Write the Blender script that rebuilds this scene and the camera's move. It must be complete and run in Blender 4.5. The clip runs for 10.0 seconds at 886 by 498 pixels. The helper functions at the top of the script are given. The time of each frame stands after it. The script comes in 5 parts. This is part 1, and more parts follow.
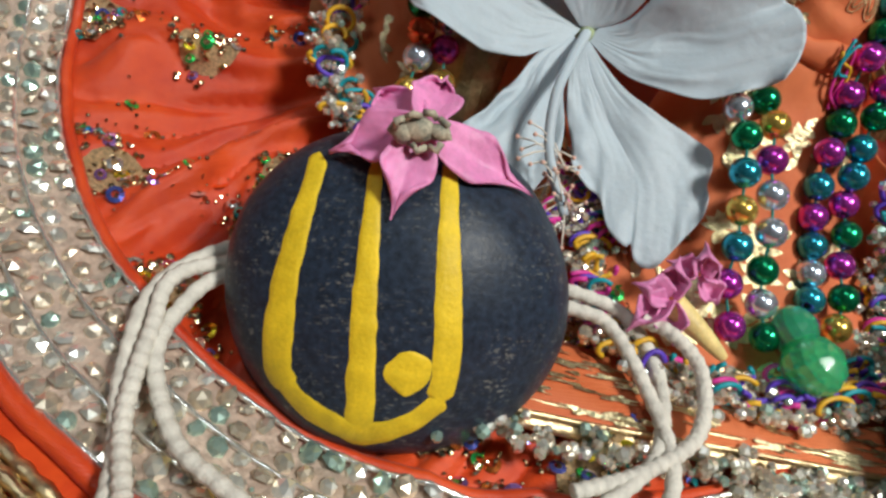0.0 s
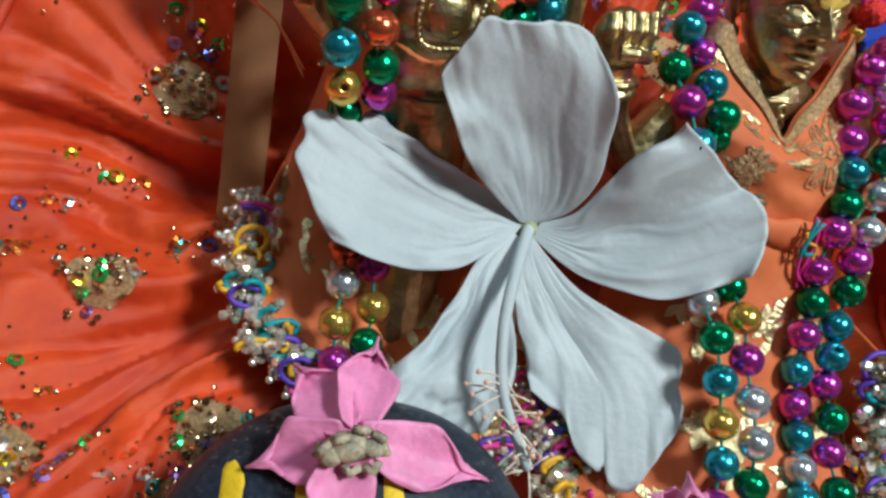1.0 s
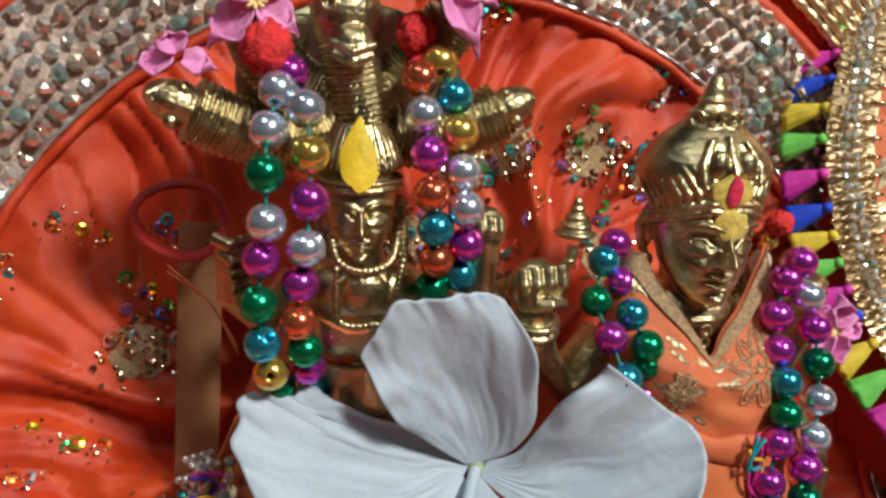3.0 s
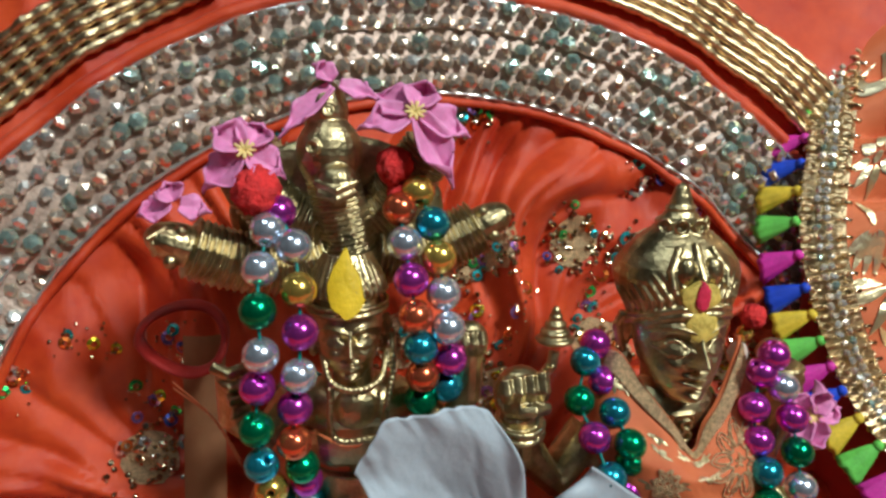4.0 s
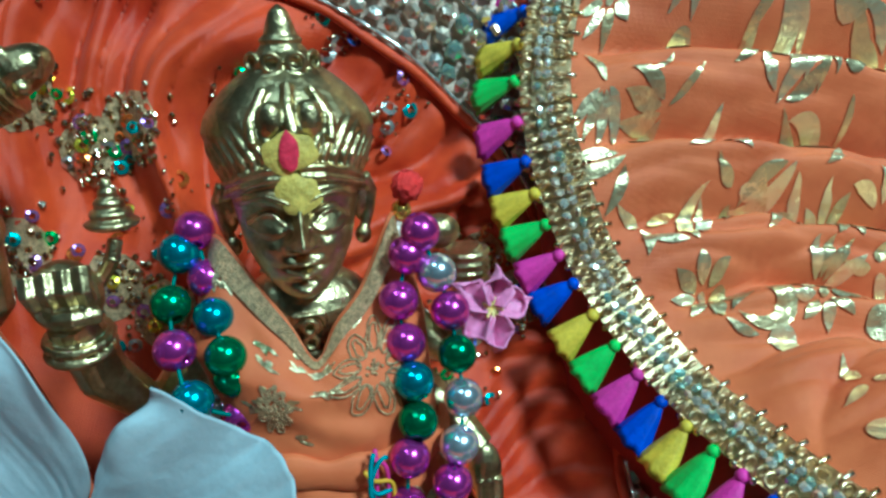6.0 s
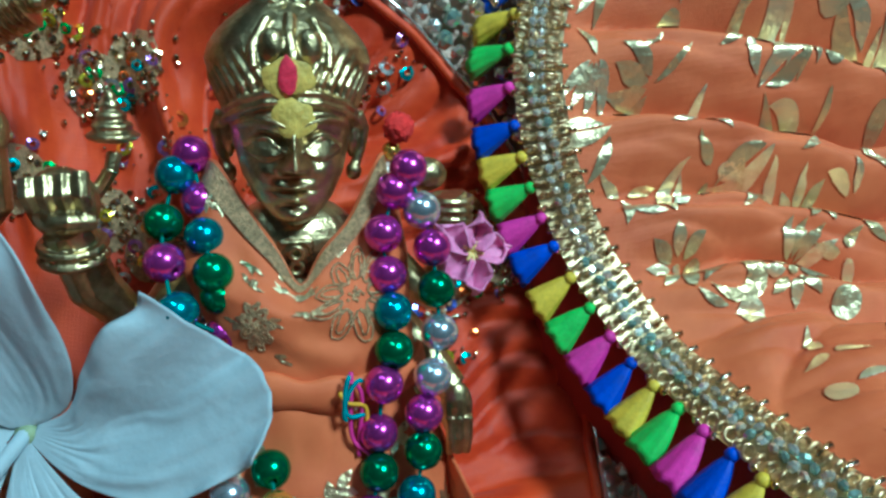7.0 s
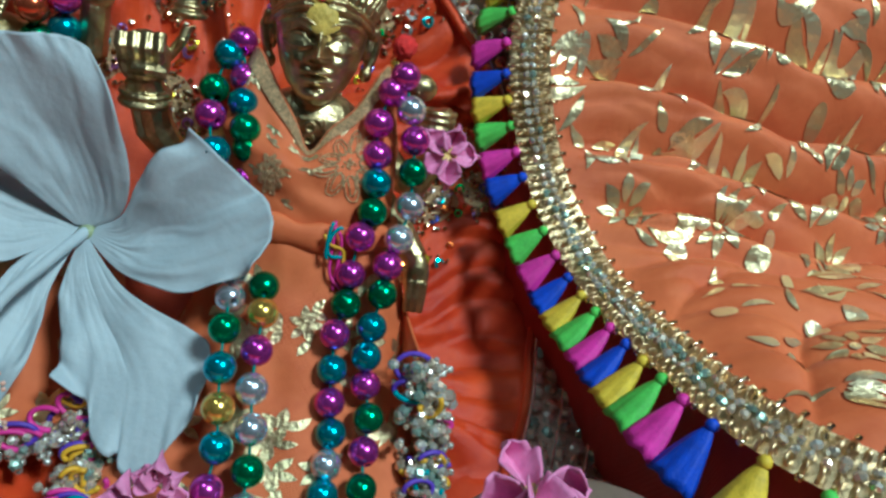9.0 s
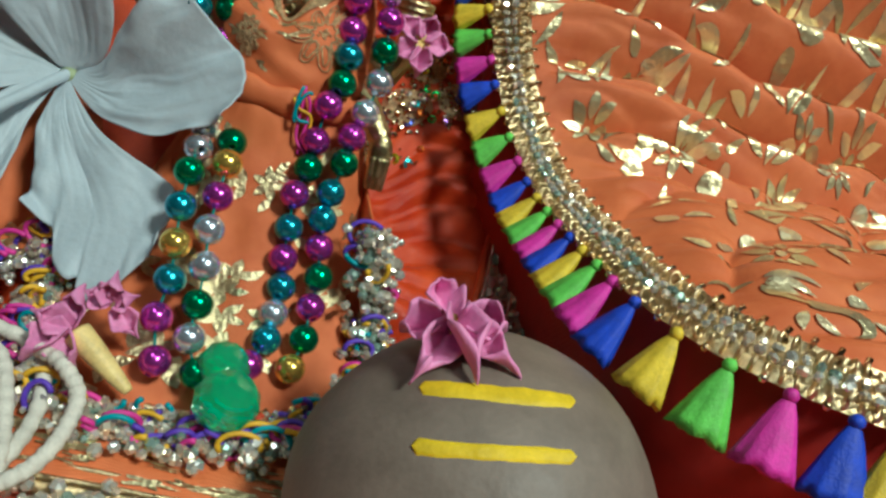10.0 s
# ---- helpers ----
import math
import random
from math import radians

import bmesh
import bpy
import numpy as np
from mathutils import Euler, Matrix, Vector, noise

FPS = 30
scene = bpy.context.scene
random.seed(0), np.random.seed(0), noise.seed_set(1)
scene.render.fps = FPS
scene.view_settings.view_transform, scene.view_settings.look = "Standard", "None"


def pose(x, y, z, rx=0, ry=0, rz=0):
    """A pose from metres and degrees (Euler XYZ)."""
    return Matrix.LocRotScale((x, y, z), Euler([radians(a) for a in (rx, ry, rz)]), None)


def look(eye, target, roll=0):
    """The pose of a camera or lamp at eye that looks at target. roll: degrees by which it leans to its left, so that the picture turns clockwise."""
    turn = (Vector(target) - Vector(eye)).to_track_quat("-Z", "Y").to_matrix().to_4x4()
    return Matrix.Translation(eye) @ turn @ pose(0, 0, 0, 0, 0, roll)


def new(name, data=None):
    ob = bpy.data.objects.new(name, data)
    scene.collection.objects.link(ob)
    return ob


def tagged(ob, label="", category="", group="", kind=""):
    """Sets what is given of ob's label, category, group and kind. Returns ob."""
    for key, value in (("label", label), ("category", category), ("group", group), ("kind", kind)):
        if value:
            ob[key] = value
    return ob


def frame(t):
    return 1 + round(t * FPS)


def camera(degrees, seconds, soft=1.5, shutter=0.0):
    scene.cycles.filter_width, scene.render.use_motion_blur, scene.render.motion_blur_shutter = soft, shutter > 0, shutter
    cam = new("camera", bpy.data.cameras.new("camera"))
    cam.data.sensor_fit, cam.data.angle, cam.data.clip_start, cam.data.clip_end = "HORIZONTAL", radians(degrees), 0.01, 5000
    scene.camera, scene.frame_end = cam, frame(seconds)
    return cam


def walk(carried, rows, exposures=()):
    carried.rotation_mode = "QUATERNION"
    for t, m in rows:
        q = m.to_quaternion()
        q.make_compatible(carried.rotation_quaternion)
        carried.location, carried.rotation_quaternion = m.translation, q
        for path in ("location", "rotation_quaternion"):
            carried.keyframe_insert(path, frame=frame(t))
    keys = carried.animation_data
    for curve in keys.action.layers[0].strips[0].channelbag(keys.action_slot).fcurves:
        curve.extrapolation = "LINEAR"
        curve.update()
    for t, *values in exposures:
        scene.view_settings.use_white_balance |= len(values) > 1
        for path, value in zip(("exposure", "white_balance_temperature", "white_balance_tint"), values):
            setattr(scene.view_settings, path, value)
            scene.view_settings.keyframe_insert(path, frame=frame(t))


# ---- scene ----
cam = camera(63.0, 10.0, soft=2.7)
PATH = [
    (0, (-0.003, -0.002, 0.093), (0.289, 1.744, -0.839), 14.4),
    (0.5, (0.006, 0.011, 0.106), (0.293, 1.786, -0.768), 10.6),
    (1, (-0.003, 0.028, 0.117), (0.41, 1.793, -0.727), 10.1),
    (1.5, (0.001, 0.039, 0.114), (0.451, 1.82, -0.678), 9.4),
    (2, (0.008, 0.042, 0.124), (0.453, 1.842, -0.627), 6.6),
    (2.5, (0.009, 0.038, 0.134), (0.396, 1.883, -0.533), 4.2),
    (3.8, (0.011, 0.027, 0.156), (0.331, 1.932, -0.361), 1.2),
    (4, (0.013, 0.028, 0.158), (0.333, 1.937, -0.345), 0.1),
    (4.5, (0.027, 0.031, 0.162), (0.376, 1.931, -0.354), -1.4),
    (5, (0.047, 0.036, 0.157), (0.425, 1.921, -0.393), -2.5),
    (5.5, (0.065, 0.04, 0.147), (0.482, 1.907, -0.437), -2.6),
    (6, (0.072, 0.043, 0.136), (0.508, 1.893, -0.486), -1.9),
    (7.5, (0.069, 0.029, 0.126), (0.531, 1.899, -0.411), 4.1),
    (8, (0.066, 0.021, 0.127), (0.506, 1.905, -0.382), 5.5),
    (8.5, (0.071, 0.009, 0.123), (0.469, 1.901, -0.386), 7.4),
    (9, (0.076, 0.0, 0.116), (0.457, 1.882, -0.444), 10.4),
    (9.5, (0.083, -0.008, 0.107), (0.485, 1.859, -0.486), 14.3),
    (10, (0.085, -0.014, 0.101), (0.491, 1.85, -0.499), 16.7),
]
walk(cam, [(t, look(eye, target, roll)) for t, eye, target, roll in PATH], exposures=[(0.0, -0.05, 6350, 4), (1.5, 0.06, 6000, -3), (2.5, 0.06, 6200, 7), (4.5, -0.18, 5600, -7), (6.0, -0.07, 4350, -32), (7.5, -0.30, 4400, -24), (8.5, -0.34, 4600, -18), (10.0, -0.31, 6000, -12)])

# ---- light ----
world = bpy.data.worlds.new("world")
scene.world = world
world.use_nodes = True
world.node_tree.nodes["Background"].inputs[0].default_value = (0.9, 0.8, 0.7, 1)
world.node_tree.nodes["Background"].inputs[1].default_value = 0.05


def area_lamp(name, eye, target, sx, sy, watts, colour):
    data = bpy.data.lights.new(name, "AREA")
    data.shape, data.size, data.size_y, data.energy, data.color = "RECTANGLE", sx, sy, watts, colour
    ob = new(name, data)
    ob.matrix_world = look(eye, target)
    return ob


KEY_EYE, AIM = (0.42, -0.44, 0.76), (0.05, 0.13, 0.08)
area_lamp("room_lamp", KEY_EYE, AIM, 0.15, 0.15, 10.4, (1.0, 0.96, 0.92))
# Unseen fill panel, added to brighten the left side and the shadows.
area_lamp("fill_lamp", (-0.45, -0.55, 1.86), (-0.35, -0.45, 0.0), 0.7, 0.2, 6.5, (0.93, 0.97, 1.0))


# ---- materials ----
def mat(name, base, rough=0.5, metal=0.0, vary=0.25, scale=300.0, bump=0.0, bump_scale=900.0, second=None,
        random_value=0.0, sheen=0.0, trans=0.0, sub=0.0, coat=0.0, aniso=0.0, alpha=1.0, spec=0.5):
    m = bpy.data.materials.new(name)
    m.use_nodes = True
    nt = m.node_tree
    n, l = nt.nodes, nt.links
    b = n["Principled BSDF"]
    tc = n.new("ShaderNodeTexCoord")
    b.inputs["Roughness"].default_value = rough
    b.inputs["Metallic"].default_value = metal
    b.inputs["Specular IOR Level"].default_value = spec
    if sheen:
        b.inputs["Sheen Weight"].default_value = sheen
        b.inputs["Sheen Roughness"].default_value = 0.4
    if trans:
        b.inputs["Transmission Weight"].default_value = trans
        b.inputs["IOR"].default_value = 1.5
    if sub:
        b.inputs["Subsurface Weight"].default_value = sub
        b.inputs["Subsurface Radius"].default_value = (0.002, 0.0016, 0.0014)
    if coat:
        b.inputs["Coat Weight"].default_value = coat
        b.inputs["Coat Roughness"].default_value = 0.08
    coarse = n.new("ShaderNodeTexNoise")
    coarse.inputs["Scale"].default_value = scale
    coarse.inputs["Detail"].default_value = 5
    fine = n.new("ShaderNodeTexNoise")
    fine.inputs["Scale"].default_value = scale * 6
    fine.inputs["Detail"].default_value = 3
    l.new(tc.outputs["Object"], coarse.inputs["Vector"])
    l.new(tc.outputs["Object"], fine.inputs["Vector"])
    add = n.new("ShaderNodeMath")
    add.operation = "MULTIPLY_ADD"
    l.new(fine.outputs["Fac"], add.inputs[0])
    add.inputs[1].default_value = 0.4
    l.new(coarse.outputs["Fac"], add.inputs[2])
    ramp = n.new("ShaderNodeValToRGB")
    ramp.color_ramp.elements[0].position, ramp.color_ramp.elements[1].position = 0.45, 0.95
    dark = second or tuple(c * (1 - vary) for c in base)
    light = base if second else tuple(min(1, c * (1 + vary * 0.6)) for c in base)
    ramp.color_ramp.elements[0].color = (*dark, 1)
    ramp.color_ramp.elements[1].color = (*light, 1)
    l.new(add.outputs[0], ramp.inputs[0])
    out = ramp.outputs[0]
    if random_value:
        info = n.new("ShaderNodeObjectInfo")
        hsv = n.new("ShaderNodeHueSaturation")
        mr = n.new("ShaderNodeMapRange")
        mr.inputs["To Min"].default_value, mr.inputs["To Max"].default_value = 1 - random_value, 1 + random_value
        l.new(info.outputs["Random"], mr.inputs["Value"])
        l.new(mr.outputs[0], hsv.inputs["Value"])
        l.new(out, hsv.inputs["Color"])
        out = hsv.outputs[0]
    l.new(out, b.inputs["Base Color"])
    rr = n.new("ShaderNodeMapRange")
    rr.inputs["To Min"].default_value, rr.inputs["To Max"].default_value = max(0.02, rough * 0.75), min(1, rough * 1.3)
    l.new(coarse.outputs["Fac"], rr.inputs["Value"])
    l.new(rr.outputs[0], b.inputs["Roughness"])
    if bump:
        bt = n.new("ShaderNodeTexNoise")
        bt.inputs["Scale"].default_value = bump_scale
        bt.inputs["Detail"].default_value = 4
        l.new(tc.outputs["Object"], bt.inputs["Vector"])
        bp = n.new("ShaderNodeBump")
        bp.inputs["Strength"].default_value = bump
        bp.inputs["Distance"].default_value = 0.0006
        l.new(bt.outputs["Fac"], bp.inputs["Height"])
        l.new(bp.outputs[0], b.inputs["Normal"])
    return m


def island_mat(name, stops, rough, metal, crumple=0.0):
    """Pieces joined in one mesh, each in a colour of its own."""
    m = bpy.data.materials.new(name)
    m.use_nodes = True
    n, l = m.node_tree.nodes, m.node_tree.links
    b = n["Principled BSDF"]
    b.inputs["Roughness"].default_value, b.inputs["Metallic"].default_value = rough, metal
    g = n.new("ShaderNodeNewGeometry")
    ramp = n.new("ShaderNodeValToRGB")
    ramp.color_ramp.interpolation = "CONSTANT"
    while len(ramp.color_ramp.elements) < len(stops):
        ramp.color_ramp.elements.new(0.5)
    for i, c in enumerate(stops):
        ramp.color_ramp.elements[i].position = i / len(stops)
        ramp.color_ramp.elements[i].color = (*c, 1)
    l.new(g.outputs["Random Per Island"], ramp.inputs[0])
    l.new(ramp.outputs[0], b.inputs["Base Color"])
    if crumple:
        tc, bt, bp = n.new("ShaderNodeTexCoord"), n.new("ShaderNodeTexNoise"), n.new("ShaderNodeBump")
        bt.inputs["Scale"].default_value, bt.inputs["Detail"].default_value = 420, 4
        bp.inputs["Strength"].default_value, bp.inputs["Distance"].default_value = crumple, 0.0012
        l.new(tc.outputs["Object"], bt.inputs["Vector"])
        l.new(bt.outputs["Fac"], bp.inputs["Height"])
        l.new(bp.outputs[0], b.inputs["Normal"])
    return m


def cloth_mat(name, base, dark, weave=9000.0, rough=0.6):
    m = mat(name, base, rough=rough, vary=0.3, scale=60, sheen=0.06, second=dark)
    n, l = m.node_tree.nodes, m.node_tree.links
    b = n["Principled BSDF"]
    tc = n.new("ShaderNodeTexCoord")
    wa = n.new("ShaderNodeTexWave")
    wa.inputs["Scale"].default_value = weave / 6.3
    wa.inputs["Distortion"].default_value = 1.5
    wb = n.new("ShaderNodeTexWave")
    wb.bands_direction = "Z"
    wb.inputs["Scale"].default_value = weave / 6.3
    wb.inputs["Distortion"].default_value = 1.5
    cr = n.new("ShaderNodeTexNoise")
    cr.inputs["Scale"].default_value = 140
    cr.inputs["Detail"].default_value = 6
    mx = n.new("ShaderNodeMath")
    mx.operation = "ADD"
    my = n.new("ShaderNodeMath")
    my.operation = "MULTIPLY_ADD"
    my.inputs[1].default_value = 4.0
    for t in (wa, wb, cr):
        l.new(tc.outputs["Object"], t.inputs["Vector"])
    l.new(wa.outputs["Fac"], mx.inputs[0])
    l.new(wb.outputs["Fac"], mx.inputs[1])
    l.new(cr.outputs["Fac"], my.inputs[0])
    l.new(mx.outputs[0], my.inputs[2])
    bp = n.new("ShaderNodeBump")
    bp.inputs["Strength"].default_value = 0.34
    bp.inputs["Distance"].default_value = 0.00012
    l.new(my.outputs[0], bp.inputs["Height"])
    l.new(bp.outputs[0], b.inputs["Normal"])
    return m


ORANGE = cloth_mat("orange_satin", (0.72, 0.085, 0.014), (0.46, 0.026, 0.006), rough=0.42)
PEACH = cloth_mat("peach_orange_cotton", (0.70, 0.190, 0.062), (0.56, 0.115, 0.034))
GOLD = mat("gold_foil", (0.88, 0.72, 0.42), 0.30, 0.92, 0.35, 500, bump=1.0, bump_scale=1100)
# Bright and dull leaf tones put glint and off-glint angles into the colour.
FOIL = island_mat("gold_foil_print", [(0.95, 0.82, 0.52), (0.80, 0.66, 0.36), (0.92, 0.78, 0.46), (0.62, 0.54, 0.32), (0.90, 0.80, 0.52)], 0.36, 0.85, 0.5)
ZARI = mat("gold_thread", (0.80, 0.62, 0.36), 0.3, 1.0, 0.35, 700, bump=0.3, bump_scale=3000)
SILVER = mat("silver_sequin", (0.95, 0.91, 0.84), 0.17, 0.8, 0.2, 500)
STEEL = mat("grey_silver_gem", (0.86, 0.73, 0.59), 0.17, 0.8, 0.2, 500)
CHAMPAGNE = mat("champagne_gem", (0.88, 0.73, 0.57), 0.17, 0.8, 0.2, 500)
SEAGREEN = mat("green_tinted_gem", (0.55, 0.73, 0.64), 0.17, 0.8, 0.2, 500)
GEM = island_mat("silver_gems", [(0.84, 0.83, 0.74), (0.66, 0.62, 0.52), (0.90, 0.90, 0.84), (0.72, 0.62, 0.48), (0.45, 0.62, 0.54), (0.86, 0.76, 0.62)], 0.22, 0.72)
HOLO = island_mat("holographic_sequins", [(0.1, 0.9, 0.2), (0.9, 0.75, 0.05), (0.95, 0.25, 0.05), (0.2, 0.25, 0.9), (0.1, 0.75, 0.8), (0.85, 0.8, 0.75), (0.6, 0.3, 0.8)], 0.2, 0.85)
GOLDBEAD = island_mat("gold_seed_beads", [(0.80, 0.65, 0.38), (0.62, 0.46, 0.28), (0.88, 0.80, 0.62), (0.5, 0.4, 0.25)], 0.16, 1.0)
BRASS = mat("aged_brass", (0.66, 0.54, 0.29), 0.33, 1.0, 0.6, 260, bump=0.35, bump_scale=900, second=(0.27, 0.23, 0.12))
WHITE = mat("white_petal", (0.44, 0.51, 0.56), 0.55, 0, 0.06, 250, bump=0.3, bump_scale=500, sub=0.25)
PINK = mat("pink_petal", (0.76, 0.27, 0.52), 0.5, 0, 0.22, 260, bump=0.3, bump_scale=800, sub=0.25)
CREAM = mat("cream_flower_tube", (0.80, 0.62, 0.25), 0.5, 0, 0.3, 300, sub=0.2)
STAMEN = mat("pale_stamen", (0.80, 0.72, 0.62), 0.5, 0, 0.2, 500, sub=0.2)
ANTHER = mat("pink_anther", (0.75, 0.45, 0.35), 0.6, 0, 0.3, 800)
STUB = mat("dry_flower", (0.62, 0.55, 0.40), 0.7, 0, 0.3, 420, bump=0.5, bump_scale=1500, second=(0.10, 0.11, 0.09))
SEPAL = mat("green_sepal", (0.30, 0.36, 0.20), 0.55, 0, 0.4, 400)
BLACK = mat("black_river_stone", (0.028, 0.043, 0.072), 0.40, 0, 0.4, 900, bump=0.12, bump_scale=900, spec=0.2, second=(0.012, 0.016, 0.024))
BROWN = mat("grey_brown_stone", (0.20, 0.155, 0.125), 0.55, 0, 0.22, 150, bump=0.15, bump_scale=900)

def dusted(m, grey, amount):
    """Pale worn specks and fine scratches over a stone."""
    n, l = m.node_tree.nodes, m.node_tree.links
    b = n["Principled BSDF"]
    old = b.inputs["Base Color"].links[0].from_socket
    tc, fine, wide, line = n.new("ShaderNodeTexCoord"), n.new("ShaderNodeTexNoise"), n.new("ShaderNodeTexNoise"), n.new("ShaderNodeTexNoise")
    stretch = n.new("ShaderNodeMapping")
    stretch.inputs["Scale"].default_value, stretch.inputs["Rotation"].default_value = (1.0, 7.0, 1.0), (0, 0, 0.9)
    fine.inputs["Scale"].default_value, wide.inputs["Scale"].default_value, line.inputs["Scale"].default_value = 1300, 110, 300
    fine.inputs["Detail"].default_value, wide.inputs["Detail"].default_value, line.inputs["Detail"].default_value = 4, 4, 5
    l.new(tc.outputs["Object"], fine.inputs["Vector"])
    l.new(tc.outputs["Object"], wide.inputs["Vector"])
    l.new(tc.outputs["Object"], stretch.inputs["Vector"])
    l.new(stretch.outputs[0], line.inputs["Vector"])
    fac = None
    for tex, lo, hi in ((fine, 0.50, 0.68), (wide, 0.42, 0.66), (line, 0.46, 0.62)):
        mr = n.new("ShaderNodeMapRange")
        mr.inputs["From Min"].default_value, mr.inputs["From Max"].default_value = lo, hi
        l.new(tex.outputs["Fac"], mr.inputs["Value"])
        if fac is None:
            fac = mr.outputs[0]
        else:
            mul = n.new("ShaderNodeMath")
            mul.operation = "MULTIPLY"
            l.new(fac, mul.inputs[0])
            l.new(mr.outputs[0], mul.inputs[1])
            fac = mul.outputs[0]
    gain = n.new("ShaderNodeMath")
    gain.operation, gain.use_clamp = "MULTIPLY", True
    gain.inputs[1].default_value = amount
    l.new(fac, gain.inputs[0])
    mix = n.new("ShaderNodeMixRGB")
    mix.inputs[2].default_value = (*grey, 1)
    l.new(gain.outputs[0], mix.inputs[0])
    l.new(old, mix.inputs[1])
    l.new(mix.outputs[0], b.inputs["Base Color"])


dusted(BLACK, (0.16, 0.16, 0.15), 1.7)
PALE_PASTE = mat("thin_yellow_paste", (0.66, 0.50, 0.10), 0.6, 0, 0.4, 500, bump=0.4, bump_scale=1500)
PASTE = mat("yellow_paste", (0.80, 0.56, 0.015), 0.6, 0, 0.22, 260, bump=0.22, bump_scale=1500)
REDPASTE = mat("red_powder", (0.60, 0.02, 0.07), 0.8, 0, 0.4, 600, bump=0.3, bump_scale=2000)
CORD = mat("off_white_cord", (0.70, 0.66, 0.58), 0.7, 0, 0.2, 300, bump=0.5, bump_scale=1500)
RIBBON = cloth_mat("tan_ribbon", (0.42, 0.20, 0.08), (0.30, 0.13, 0.05))
# Red cloth, darkened so the turned edge carries shade in its colour.
RED_SHADED_CLOTH = cloth_mat("red_shaded_cloth", (0.46, 0.02, 0.015), (0.28, 0.010, 0.008))
GREENGLASS = mat("green_acrylic", (0.12, 0.95, 0.45), 0.08, 0, 0.1, 300, trans=0.75, coat=0.5)
TUFT = mat("red_tuft_wool", (0.72, 0.03, 0.03), 0.9, 0, 0.35, 500, bump=1.0, bump_scale=1500)
BROCADE = mat("gold_brocade", (0.70, 0.50, 0.28), 0.45, 0.8, 0.5, 1500, bump=1.0, bump_scale=3500)
THREAD = mat("teal_thread", (0.0, 0.20, 0.17), 0.6, 0, 0.2, 500)
WOOD = mat("dark_wood", (0.16, 0.08, 0.04), 0.5, 0, 0.4, 20, bump=0.3, bump_scale=80)
# Tone of the unseen room, set by how much light it should bounce.
WALL = mat("dim_bounce_surface", (0.26, 0.25, 0.23), 0.8, 0, 0.06, 3, bump=0.2, bump_scale=60)
BEADS = {
    "P": mat("magenta_pearl", (0.62, 0.07, 0.55), 0.20, 0.85, 0.12, 200, random_value=0.12),
    "B": mat("teal_blue_pearl", (0.05, 0.42, 0.56), 0.20, 0.85, 0.12, 200, random_value=0.12),
    "G": mat("emerald_pearl", (0.015, 0.30, 0.12), 0.20, 0.85, 0.12, 200, random_value=0.15),
    "S": mat("silver_blue_pearl", (0.72, 0.80, 0.92), 0.20, 0.85, 0.12, 200, random_value=0.1),
    "o": mat("gold_pearl", (0.80, 0.55, 0.12), 0.20, 0.85, 0.12, 200, random_value=0.1),
    "R": mat("copper_red_pearl", (0.78, 0.17, 0.07), 0.20, 0.85, 0.12, 200, random_value=0.1),
}
TASSEL = [mat("yellow_thread", (0.80, 0.58, 0.04), 0.6, 0, 0.3, 300, bump=0.28, bump_scale=2600),
          mat("green_thread", (0.17, 0.62, 0.09), 0.6, 0, 0.3, 300, bump=0.28, bump_scale=2600),
          mat("magenta_thread", (0.70, 0.03, 0.40), 0.6, 0, 0.3, 300, bump=0.28, bump_scale=2600),
          mat("blue_thread", (0.01, 0.06, 0.60), 0.6, 0, 0.3, 300, bump=0.28, bump_scale=2600)]
LOOPS = [mat("mustard_loop", (0.75, 0.42, 0.02), 0.5), mat("magenta_loop", (0.65, 0.03, 0.30), 0.5), mat("teal_loop", (0.01, 0.30, 0.36), 0.5), mat("violet_loop", (0.10, 0.04, 0.45), 0.5)]


